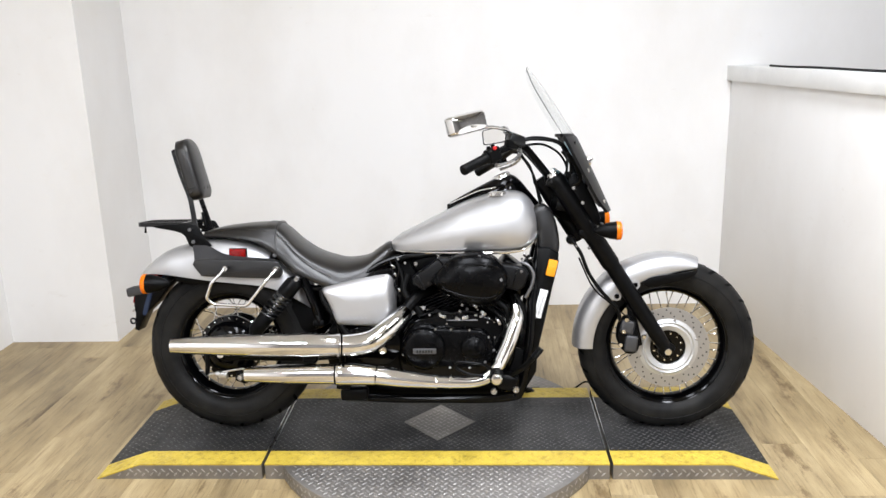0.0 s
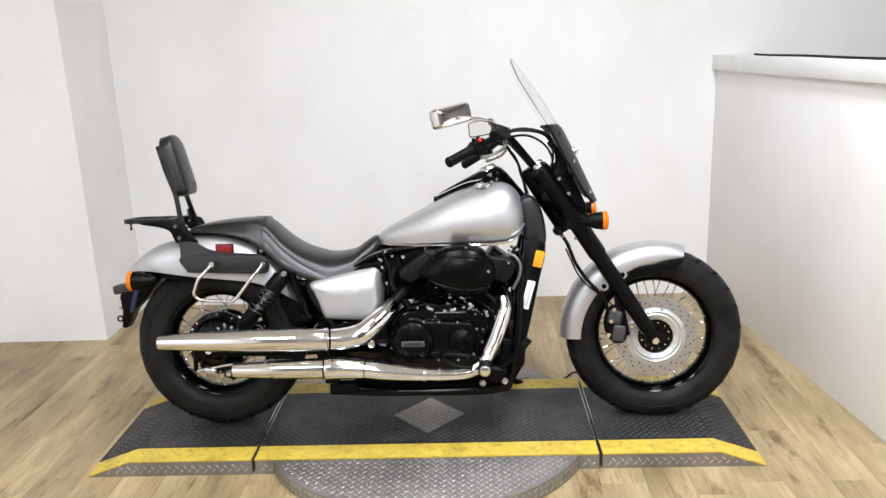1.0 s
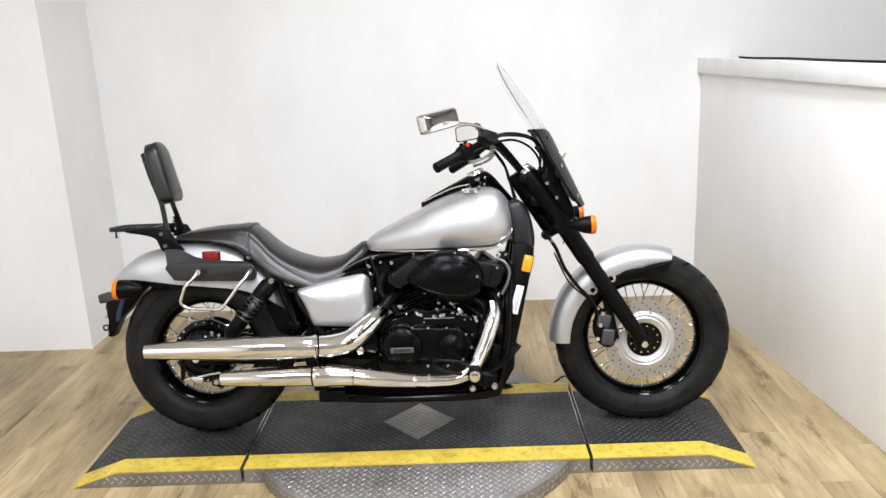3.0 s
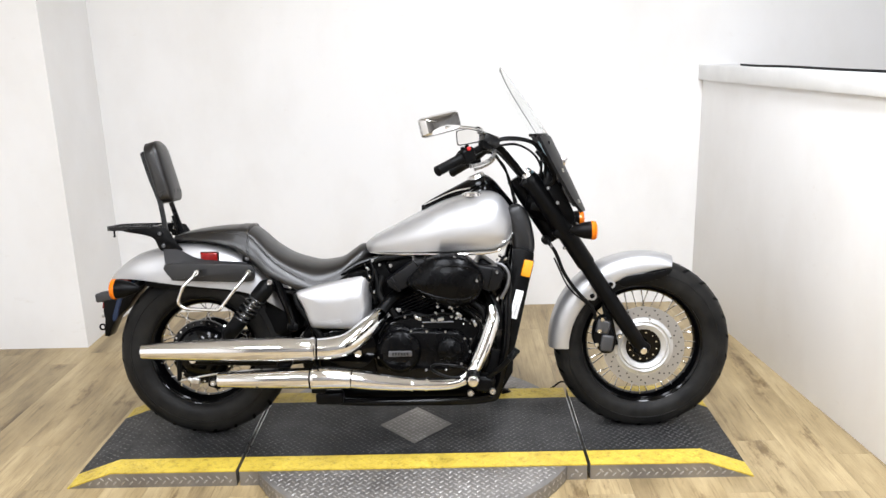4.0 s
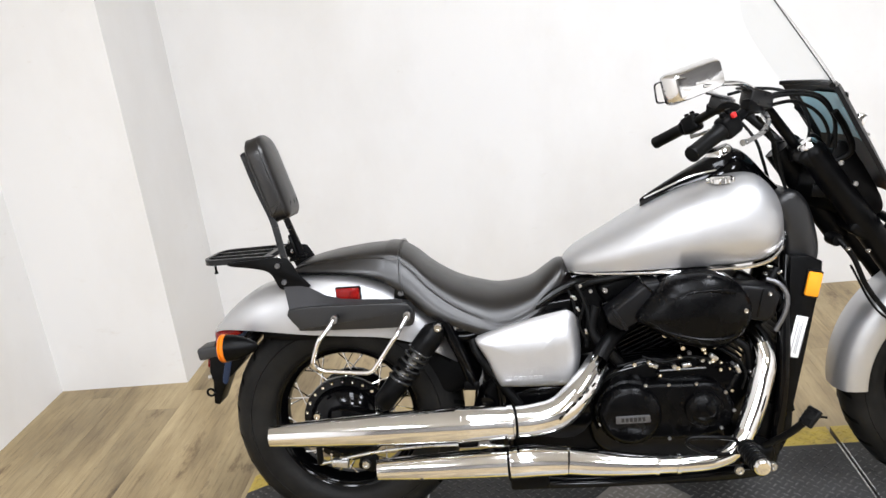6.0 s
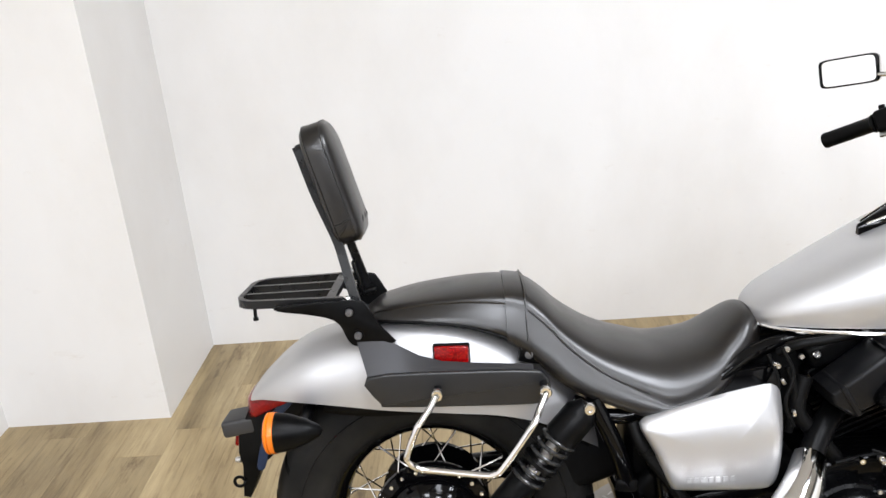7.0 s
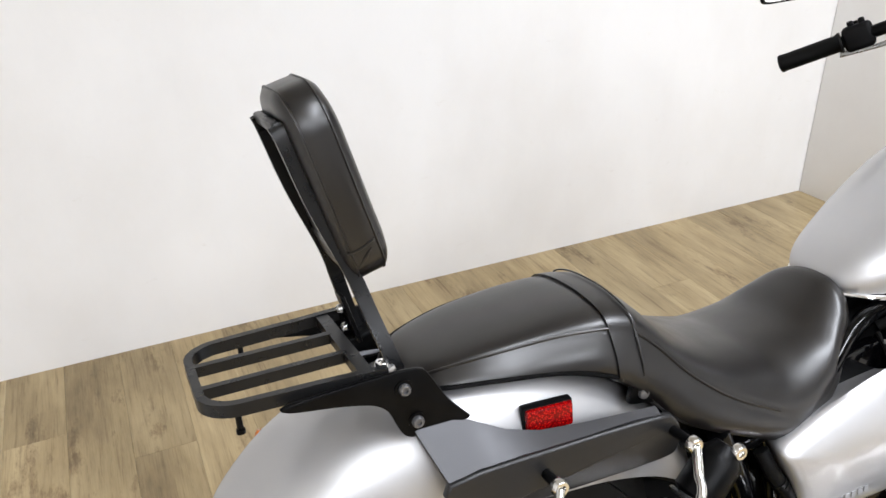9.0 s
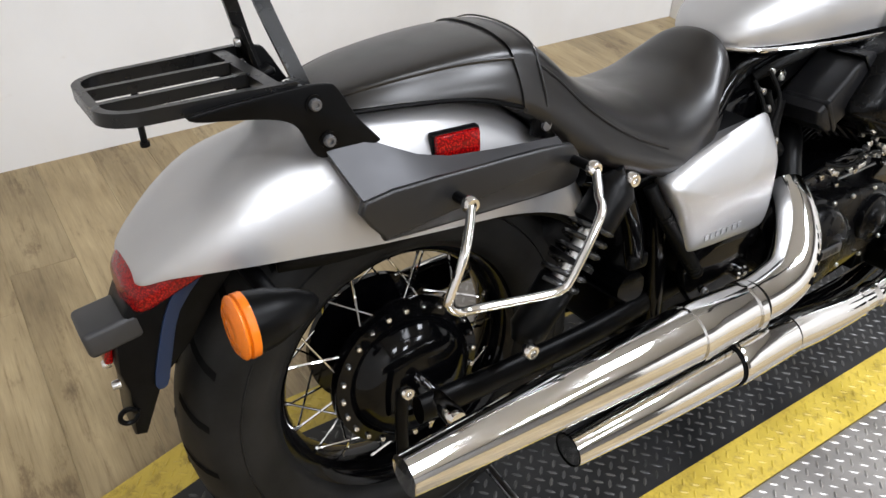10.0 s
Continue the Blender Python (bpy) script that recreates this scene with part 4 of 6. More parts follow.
rider = part("rider_seat", seat_mesh([(-0.622, 0.118, 0.684, 0.781, 0.0), (-0.6, 0.121, 0.664, 0.779, 0.0), (-0.57, 0.13, 0.632, 0.758, 0.05), (-0.53, 0.143, 0.602, 0.72, 0.2), (-0.47, 0.153, 0.576, 0.68, 0.45), (-0.4, 0.159, 0.549, 0.656, 0.75), (-0.35, 0.156, 0.541, 0.648, 0.95), (-0.28, 0.134, 0.570, 0.658, 1.0), (-0.238, 0.11, 0.598, 0.684, 0.95), (-0.205, 0.09, 0.618, 0.705, 0.85), (-0.184, 0.068, 0.634, 0.704, 0.8), (-0.17, 0.038, 0.65, 0.688, 0.8)]), LEATHER, bike, "black leather rider's seat", 38)
pill = part("passenger_seat", seat_mesh([(-0.905, 0.026, 0.726, 0.735, 0.0), (-0.895, 0.052, 0.728, 0.744, 0.0), (-0.865, 0.078, 0.732, 0.760, 0.0), (-0.80, 0.098, 0.732, 0.774, 0.0), (-0.72, 0.109, 0.724, 0.783, 0.0), (-0.66, 0.115, 0.706, 0.786, 0.0), (-0.624, 0.117, 0.686, 0.784, 0.0)]), LEATHER, bike, "black leather passenger seat", 38)


def band(rows, grow):
    bm = bmesh.new()
    skin(bm, [seat_section(x, hw + grow, zb, zt + grow) for x, hw, zb, zt in rows])
    return bm


part("seat_strap", band([(-0.641, 0.117, 0.694, 0.7855), (-0.630, 0.1178, 0.688, 0.7855), (-0.612, 0.120, 0.674, 0.783), (-0.601, 0.122, 0.662, 0.781)], 0.003), LEATHER, rider, "black leather strap across the seat")


def crease(rows, s, r, off=0.0, per=4):
    """A raised seam that follows the crease between the side panel and the top."""
    line = []
    for x, hw, zb, zt, *full in rows:
        q = full[0] if full else 0.0
        line.append((x, s * (hw * (0.80 + 0.19 * q) + 0.001 + off * 0.2), zb + (zt - zb) * (0.70 - 0.42 * q) + 0.0008 - off))
    return bar(line, r, 6, per)


PILL = [(-0.885, 0.064, 0.730, 0.750), (-0.865, 0.078, 0.732, 0.760), (-0.80, 0.098, 0.732, 0.774), (-0.72, 0.109, 0.724, 0.783), (-0.66, 0.115, 0.706, 0.786), (-0.64, 0.117, 0.698, 0.786)]
RIDE = [(-0.6, 0.121, 0.664, 0.779, 0.0), (-0.57, 0.13, 0.632, 0.758, 0.05), (-0.53, 0.143, 0.602, 0.72, 0.2), (-0.47, 0.153, 0.576, 0.68, 0.45), (-0.4, 0.157, 0.556, 0.656, 0.75)]
for s in (-1, 1):
    part("piping", crease(PILL, s, 0.0019), LEATHER, pill)
    part("stitching", crease(PILL, s, 0.0008, 0.006), LEATHER, pill)
    part("piping", crease(RIDE, s, 0.0017), LEATHER, rider)
    part("welt", bar([(x, s * (hw * 0.985), zb + 0.004) for x, hw, zb, zt in PILL], 0.0034, 8, 4), SATIN, pill, "black welt along the seat's lower edge")
for x in (-0.6365, -0.6055):
    bm = bmesh.new()
    sec = seat_section(x, 0.1215 if x > -0.62 else 0.1195, 0.685, 0.7875)
    tube(bm, sec[3:-2], 0.0013, 6, 1)
    part("strap_stitching", bm, LEATHER, rider)

# rear wheel
rw = empty_part("rear_wheel", bike, "wire-spoked rear wheel with a wide tyre")
tyre(REAR, REAR_Z, 0.3185, 0.20, 0.152, rw, 24)
rim(REAR, REAR_Z, 0.200, 0.105, rw)
spokes(REAR, REAR_Z, 0.108, 0.178, 0.05, 40, rw)
part("hub", turned([(0.0, -0.10), (0.045, -0.10), (0.074, -0.092), (0.094, -0.075), (0.099, -0.062), (0.118, -0.058), (0.120, -0.048), (0.120, -0.042), (0.06, -0.04), (0.06, 0.04), (0.11, 0.05), (0.11, 0.06), (0.08, 0.09), (0.0, 0.10)], (REAR, 0, REAR_Z), 64), BLACK, rw, "gloss black drum hub")
for k in range(24):
    a = 2 * math.pi * k / 24
    c = (REAR + 0.110 * math.cos(a), -0.0590, REAR_Z + 0.110 * math.sin(a))
    bolt_head("hub_rivet", c, 0.0045, 0.005, rw, CHROME)
part("axle", turned([(0, -0.185), (0.012, -0.185), (0.015, -0.178), (0.015, -0.09), (0, -0.09)], (REAR, 0, REAR_Z), 20), CHROME, rw)
arm = part("brake_arm", bar([(REAR - 0.055, -0.135, REAR_Z + 0.045), (REAR - 0.062, -0.138, REAR_Z - 0.01), (REAR - 0.065, -0.14, REAR_Z - 0.085)], 0.009, 10, 3), SATIN, bike, "black drum brake arm")
bolt_head("arm_bolt", (REAR - 0.055, -0.142, REAR_Z + 0.05), 0.010, 0.012, arm, CHROME)
bolt_head("arm_bolt", (REAR + 0.02, -0.12, REAR_Z - 0.02), 0.010, 0.012, arm, CHROME)
part("brake_rod", bar([(REAR - 0.065, -0.142, REAR_Z - 0.085), (-0.70, -0.15, 0.262), (-0.50, -0.16, 0.272), (-0.2, -0.16, 0.24)], 0.004, 8), STEEL, bike, "bright brake rod")
part("rod_nut", boxed((0.045, 0.02, 0.022), (REAR - 0.01, -0.145, 0.235), (0, 10, 0), 0.006), STEEL, arm)
part("torque_arm", boxed((0.05, 0.02, 0.05), (REAR + 0.06, -0.12, 0.222), (0, 20, 0), 0.01), SATIN, arm)
bolt_head("arm_bolt", (REAR + 0.055, -0.13, 0.222), 0.012, 0.012, arm, STEEL)

# swing arm and shocks
swing = part("swing_arm", bar([(REAR - 0.03, -0.130, REAR_Z - 0.006), (-0.70, -0.128, REAR_Z - 0.012), (-0.50, -0.12, 0.300), (-0.30, -0.11, 0.315)], 0.022, 16, 4, 0.7), SATIN, bike, "gloss black swing arm")
part("swing_tube", bar([(REAR - 0.03, 0.125, REAR_Z), (-0.70, 0.125, REAR_Z + 0.015), (-0.50, 0.12, 0.345), (-0.30, 0.11, 0.36)], 0.030, 16, 4), BLACK, swing)
part("swing_cross", bar([(-0.42, -0.12, 0.35), (-0.42, 0.12, 0.35)], 0.03, 16, 1), BLACK, swing)
for s in (-1, 1):
    a, b = Vector((-0.512, 0.172 * s, 0.593)), Vector((-0.685, 0.170 * s, 0.388))
    d = (b - a).normalized()
    ln = (b - a).length
    sh = part("shock_absorber", bar([a, b], 0.013, 16, 1), STEEL, bike, "black rear shock absorber with a coil spring")
    part("top_cover", bar([a + d * f for f in (0.0, 0.012, 0.02, 0.075, 0.08)], 0.03, 24, 1, radii=[0.016, 0.024, 0.030, 0.031, 0.026]), SATIN, sh)
    part("lower_body", bar([a + d * (ln - f) for f in (0.105, 0.10, 0.02, 0.01, 0.0)], 0.03, 24, 1, radii=[0.025, 0.028, 0.027, 0.02, 0.014]), SATIN, sh)
    part("spring_seat", bar([a + d * f for f in (0.13, 0.137)], 0.034, 24, 1), SATIN, sh)
    pts = []
    side = d.cross(Vector((0, 1, 0))).normalized()
    other = d.cross(side)
    for k in range(70):
        f = k / 69
        ang = 2 * math.pi * 5.5 * f
        pts.append(a + d * (0.075 + f * (ln - 0.075 - 0.095)) + side * (0.029 * math.cos(ang)) + other * (0.029 * math.sin(ang)))
    part("coil_spring", bar(pts, 0.0042, 8, 1), COIL, sh, "black coil spring")
    bolt_head("shock_bolt", (a.x, a.y + 0.014 * s, a.z), 0.011, 0.010, sh, CHROME, side=s)
    bolt_head("shock_bolt", (b.x, b.y + 0.016 * s, b.z), 0.012, 0.014, sh, CHROME, side=s)

# rear fender with its dark inner edge
def rear_row(f):
    """Along the fender from its front, under the seat, to the tail."""
    rows = [(-0.47, 0.490, 0.452, 0.060), (-0.52, 0.580, 0.498, 0.106), (-0.58, 0.650, 0.534, 0.114), (-0.66, 0.706, 0.557, 0.117), (-0.76, 0.735, 0.569, 0.119), (-0.86, 0.732, 0.580, 0.119), (-0.94, 0.710, 0.591, 0.115),
            (-1.01, 0.692, 0.601, 0.113), (-1.06, 0.664, 0.603, 0.100), (-1.10, 0.631, 0.600, 0.080), (-1.125, 0.606, 0.592, 0.062), (-1.132, 0.594, 0.589, 0.045)]
    return dense(rows, 4)


bm = bmesh.new()
rings = []
for x, zt, zb, hw in rear_row(0):
    h = zt - zb
    out, inn = [], []
    for k in range(33):
        a = math.pi * k / 32
        c, s = math.cos(a), math.sin(a)
        y = -hw * math.copysign(abs(c) ** 0.55, c)
        z = zb + h * s ** 0.80
        out.append(Vector((x, y, z)))
        inn.append(Vector((x, y * 0.965, z - 0.006 * s)))
    rings.append(out + inn[::-1])
skin(bm, rings)
part("rear_fender", bm, SILVER, bike, "silver painted rear fender", 55)
bm = bmesh.new()
rings = []
for x, zt, zb, hw in dense([(-0.50, 0.50, 0.47, 0.085), (-0.60, 0.60, 0.530, 0.098), (-0.75, 0.66, 0.560, 0.104), (-0.90, 0.66, 0.565, 0.104), (-0.985, 0.63, 0.575, 0.098)], 4):
    rings.append([Vector((x, -hw * math.copysign(abs(math.cos(math.pi * k / 16)) ** 0.5, math.cos(math.pi * k / 16)), zb + (zt - zb) * math.sin(math.pi * k / 16))) for k in range(17)])
skin(bm, rings, closed=False)
liner = part("fender_liner", bm, PLASTIC, bike, "black plastic inner fender")
so = liner.modifiers.new("thickness", "SOLIDIFY")
so.thickness = 0.004

# tail: lamp, plate holder and its lamp box
bm = bmesh.new()
rings = []
for x, hw, zb, zt in dense([(-1.06, 0.070, 0.578, 0.612), (-1.10, 0.066, 0.560, 0.608), (-1.128, 0.055, 0.545, 0.600), (-1.142, 0.036, 0.545, 0.588), (-1.146, 0.012, 0.55, 0.575)], 4):
    rings.append([Vector((x, hw * math.copysign(abs(math.cos(a)) ** 0.6, math.cos(a)), (zb + zt) / 2 + (zt - zb) / 2 * math.copysign(abs(math.sin(a)) ** 0.6, math.sin(a)))) for a in (2 * math.pi * k / 28 for k in range(28))])
skin(bm, rings)
part("tail_lamp", bm, RED, bike, "red tail lamp lens", 60)
LAMPBOX = material("grey_lamp_box", (0.022, 0.022, 0.023), 0.5)
holder = part("plate_holder", plated([(-1.06, 0.590), (-1.145, 0.560), (-1.168, 0.515), (-1.173, 0.474), (-1.168, 0.446), (-1.174, 0.381), (-1.160, 0.377), (-1.126, 0.446), (-1.082, 0.486), (-1.044, 0.535), (-1.005, 0.575)], -0.038, 0.038, 0.006), SATIN, bike, "black plastic number plate holder")
# thin blue strip that paints the sheen on the holder's near side
part("holder_sheen", plated(smooth_outline([(-1.066, 0.583), (-1.046, 0.583), (-1.090, 0.535), (-1.112, 0.475), (-1.124, 0.440), (-1.138, 0.445), (-1.122, 0.500), (-1.100, 0.550)], 3), -0.0415, -0.036, 0.001), BLUEBLACK, holder, "dark blue sheen painted along the black holder")
part("plate_lamp", boxed((0.066, 0.070, 0.034), (-1.166, -0.004, 0.527), (0, -8, 0), 0.007, 3), LAMPBOX, holder, "black lamp box over the plate")
part("plate_hook", bar([(-1.162, -0.034, 0.418)] + [(-1.176 + 0.010 * math.cos(0.3 + 0.55 * k), -0.040, 0.416 + 0.010 * math.sin(0.3 + 0.55 * k)) for k in range(11)] + [(-1.164, -0.034, 0.418)], 0.0032, 8, 2), SATIN, holder)
for s in (-1, 1):
    bolt_head("plate_bolt", (-1.173, 0.025 * s, 0.455), 0.006, 0.01, holder, STEEL, "x", -1)
part("red_reflector", boxed((0.010, 0.04, 0.028), (-1.176, -0.0, 0.495), (0, 10, 0), 0.003), RED, holder)

# side reflectors and warning label
for s in (-1, 1):
    rr = part("side_reflector", boxed((0.062, 0.012, 0.032), (-0.742, 0.115 * s, 0.679), (0, 0, 6 * s), 0.004), RED, bike, "red side reflector")
    part("reflector_back", boxed((0.066, 0.014, 0.036), (-0.742, 0.109 * s, 0.679), (0, 0, 6 * s), 0.003), PLASTIC, rr)
    fr = part("front_reflector", boxed((0.034, 0.012, 0.060), (0.394, 0.150 * s, 0.620), (0, 14, 0), 0.005), AMBER2, bike, "amber side reflector")
    part("reflector_back", boxed((0.038, 0.010, 0.066), (0.394, 0.143 * s, 0.620), (0, 14, 0), 0.003), PLASTIC, fr)

# luggage rack, backrest and its side plates
for s in (-1, 1):
    # folded side plate: an upright face, and a sheet that slopes from it in and up to the bracket
    face = smooth_outline([(-0.892, 0.658), (-0.74, 0.660), (-0.605, 0.654), (-0.583, 0.646), (-0.572, 0.626), (-0.576, 0.600), (-0.60, 0.591), (-0.72, 0.594), (-0.855, 0.600), (-0.872, 0.608)], 3)
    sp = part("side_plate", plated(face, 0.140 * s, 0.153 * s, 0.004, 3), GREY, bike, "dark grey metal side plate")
    top = [(-0.915, 0.094, 0.722), (-0.868, 0.098, 0.716), (-0.835, 0.106, 0.698), (-0.80, 0.116, 0.681), (-0.76, 0.124, 0.671), (-0.70, 0.130, 0.666), (-0.60, 0.136, 0.660)]
    low = [(-0.890, 0.149, 0.656), (-0.862, 0.150, 0.658), (-0.83, 0.150, 0.659), (-0.80, 0.150, 0.659), (-0.76, 0.150, 0.659), (-0.70, 0.150, 0.658), (-0.60, 0.150, 0.652)]
    bm = bmesh.new()
    skin(bm, [[Vector((x0, y0 * s, z0)), Vector((x1, y1 * s, z1)), Vector((x1, (y1 - 0.005) * s, z1 - 0.004)), Vector((x0, (y0 - 0.004) * s, z0 - 0.004))] for (x0, y0, z0), (x1, y1, z1) in zip(top, low)])
    # fold coloured lighter than the face for the light it catches
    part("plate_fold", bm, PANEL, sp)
    br = part("rack_bracket", plated(smooth_outline([(-1.045, 0.783), (-1.045, 0.774), (-1.00, 0.766), (-0.958, 0.756), (-0.938, 0.742), (-0.927, 0.716), (-0.915, 0.702), (-0.880, 0.700), (-0.842, 0.704), (-0.846, 0.714), (-0.866, 0.738), (-0.886, 0.774), (-0.900, 0.785), (-0.95, 0.787)], 3), 0.098 * s, 0.105 * s, 0.002), SATIN, bike, "black steel bracket holding rack and backrest")
    for x, z in ((-0.918, 0.766), (-0.906, 0.722)):
        part("washer", turned([(0, 0), (0.0105, 0), (0.0105, 0.002 * s), (0, 0.002 * s)], (x, 0.105 * s, z), 16), SATIN, br)
        bolt_head("bracket_bolt", (x, 0.106 * s, z), 0.0072, 0.007, br, DULL, side=s)
    for x, z, end in ((-0.770, 0.631, 0.181), (-0.585, 0.629, 0.190)):
        part("standoff", bar([(x, 0.15 * s, z), (x, end * s, z)], 0.0068, 12, 1), SATIN, sp)
        bolt_head("standoff_bolt", (x, (end - 0.003) * s, z), 0.0112, 0.010, sp, CHROME, side=s)
    part("bag_rail", bar([(-0.772, 0.186 * s, 0.63), (-0.785, 0.2 * s, 0.612), (-0.806, 0.218 * s, 0.588), (-0.824, 0.217 * s, 0.545), (-0.826, 0.214 * s, 0.528), (-0.81, 0.212 * s, 0.512), (-0.78, 0.215 * s, 0.508), (-0.7, 0.238 * s, 0.507), (-0.68, 0.244 * s, 0.51), (-0.664, 0.246 * s, 0.524), (-0.614, 0.237 * s, 0.588), (-0.6, 0.218 * s, 0.607), (-0.586, 0.197 * s, 0.627)], 0.0060, 12, 5), CHROME, sp, "bent chrome saddlebag rail")

rack = empty_part("luggage_rack", bike, "black steel luggage rack")
zr = 0.784


def flat_bar(pts, wide, tall, closed=False):
    """A bar of upright rectangular section along a line in the rack's plane."""
    pts = [Vector(p) for p in pts]
    n = len(pts)
    rings = []
    for i, p in enumerate(pts):
        a, b = (pts[(i - 1) % n], pts[(i + 1) % n]) if closed else (pts[max(i - 1, 0)], pts[min(i + 1, n - 1)])
        d = (b - a).normalized()
        q = Vector((-d.y, d.x, 0)) * (wide / 2)
        h = Vector((0, 0, tall / 2))
        rings.append([p + q + h, p - q + h, p - q - h, p + q - h])
    bm = bmesh.new()
    if closed:
        rings.append(rings[0])
        skin(bm, rings, caps=False)
        bmesh.ops.remove_doubles(bm, verts=bm.verts, dist=1e-5)
    else:
        skin(bm, rings)
    return bm


loop = [(-0.93, -0.093, zr)]
for k in range(9):
    a = math.pi / 2 * k / 8
    loop.append((-1.085 - 0.040 * math.sin(a), -0.044 - 0.038 * math.cos(a), zr))
loop2 = [(x, -y, z) for x, y, z in loop[::-1]]
part("rack_loop", flat_bar(loop[:1] + [(-1.0, -0.087, zr)] + loop[1:] + loop2[:-1] + [(-1.0, 0.087, zr), loop2[-1]], 0.010, 0.015), STEELBAR, rack)
for y in (-0.029, 0.029):
    part("rack_slat", flat_bar([(-1.121, y, zr), (-0.958, y, zr)], 0.009, 0.013), STEELBAR, rack)
part("rack_cross", flat_bar([(-0.953, -0.088, zr), (-0.953, 0.088, zr)], 0.016, 0.012), STEELBAR, rack)
for x, y in ((-1.093, -0.080), (-1.06, 0.083)):
    part("rack_pin", bar([(x, y, zr - 0.005), (x, y, zr - 0.026)], 0.0034, 8, 1), SATIN, rack)
    part("rack_pin_foot", turned([(0, 0), (0.005, 0), (0.005, -0.005), (0, -0.005)], (x, y, zr - 0.025), 10, "z"), SATIN, rack)

rest = empty_part("backrest", bike, "black padded leather backrest on a steel frame")


def upright_bar(pts, wide, deep):
    pts = [Vector(p) for p in spline(pts, 6)]
    n = len(pts)
    rings = []
    for i, p in enumerate(pts):
        d = (pts[min(i + 1, n - 1)] - pts[max(i - 1, 0)]).normalized()
        y = Vector((0, 1, 0))
        y = (y - d * y.dot(d)).normalized()
        x = y.cross(d).normalized()
        rings.append([p + x * deep / 2 + y * wide / 2, p - x * deep / 2 + y * wide / 2, p - x * deep / 2 - y * wide / 2, p + x * deep / 2 - y * wide / 2])
    bm = bmesh.new()
    skin(bm, rings)
    return bm


for s in (-1, 1):
    part("upright", upright_bar([(-0.902, 0.014 + 0.082 * s, 0.742), (-0.914, 0.016 + 0.076 * s, 0.785), (-0.928, 0.020 + 0.062 * s, 0.84), (-0.940, 0.022 + 0.054 * s, 0.885), (-0.970, 0.025 + 0.050 * s, 0.965), (-0.992, 0.027 + 0.048 * s, 1.040), (-0.998, 0.028 + 0.044 * s, 1.056)], 0.007, 0.017), STEELBAR, rest)
    part("upright_foot", boxed((0.05, 0.03, 0.010), (-0.914, 0.083 * s, 0.752), (0, -12, 0), 0.003), SATIN, rest)
part("foot_clip", boxed((0.026, 0.022, 0.012), (-0.926, -0.062, 0.770), (0, -12, 20), 0.004), STEEL, rest, "bright folded clip")
bolt_head("foot_bolt", (-0.926, -0.062, 0.775), 0.009, 0.008, rest, CHROME, "z", 1)
bolt_head("foot_bolt", (-0.930, 0.070, 0.800), 0.006, 0.006, rest, STEEL, "x", -1)
bolt_head("foot_bolt", (-0.926, 0.074, 0.772), 0.006, 0.006, rest, STEEL, "x", -1)
part("foot_plate", boxed((0.006, 0.030, 0.070), (-0.921, 0.074, 0.785), (0, -14, 0), 0.002), SATIN, rest)
part("top_bar", boxed((0.010, 0.096, 0.014), (-0.996, 0.028, 1.053), (0, -16, 0), 0.003), STEELBAR, rest)
part("cross_strap", boxed((0.006, 0.102, 0.016), (-0.949, 0.023, 0.908), (0, -14, 0), 0.002), STEELBAR, rest)


def pad_outline(hw, hh, rt, rb, n=9):
    """A rounded upright rectangle in y and z, with its own radii above and below."""
    out = []
    for cy, cz, r, a0 in ((hw - rt, hh - rt, rt, 0), (-hw + rt, hh - rt, rt, 90), (-hw + rb, -hh + rb, rb, 180), (hw - rb, -hh + rb, rb, 270)):
        for k in range(n + 1):
            a = radians(a0 + 90 * k / n)
            out.append((cy + r * math.cos(a), cz + r * math.sin(a)))
    return out


PADLINE = [(y, z - 0.003) for y, z in pad_outline(0.070, 0.114, 0.050, 0.030)]
bm = bmesh.new()
rings = []
for gx, inset in ((0.0, 0.016), (0.002, 0.008), (0.007, 0.002), (0.014, 0.0), (0.041, 0.0), (0.048, 0.003), (0.053, 0.009), (0.057, 0.020), (0.060, 0.038), (0.061, 0.052)):
    rings.append([Vector((gx, y * (1 - inset / 0.070), z * (1 - inset / 0.107))) for y, z in PADLINE])
skin(bm, rings)
pad = part("backrest_pad", bm, LEATHER, rest, "black leather backrest pad", 55)
pad.matrix_basis = pose(-0.970, 0.027, 0.980, 0, -15, 0)
for gx in (0.010, 0.043):
    part("piping", bar([(gx, y, z) for y, z in PADLINE + PADLINE[:1]], 0.0012, 6, 1), LEATHER, pad)
part("pad_backing", boxed((0.006, 0.10, 0.15), (-0.965, 0.027, 0.988), (0, -15, 0), 0.003), PLASTIC, rest)
# sewn lower panel of the pad: a seam across its face and soft folds below it
part("pad_seam", bar([(0.0595 - 0.010 * abs(u) ** 3, 0.062 * u, -0.066 + 0.004 * u * u) for u in (-1, -0.75, -0.5, -0.25, 0, 0.25, 0.5, 0.75, 1)], 0.0016, 6, 3), LEATHER, pad)
for u, tilt in ((-0.6, 18), (0.1, -10), (0.65, -22)):
    part("pad_fold", bar([(0.051, 0.050 * u - 0.010, -0.098), (0.0575, 0.052 * u, -0.083), (0.0580, 0.054 * u + 0.0006 * tilt, -0.070)], 0.003, 6, 3, radii=[0.001, 0.003, 0.001]), LEATHER, pad)
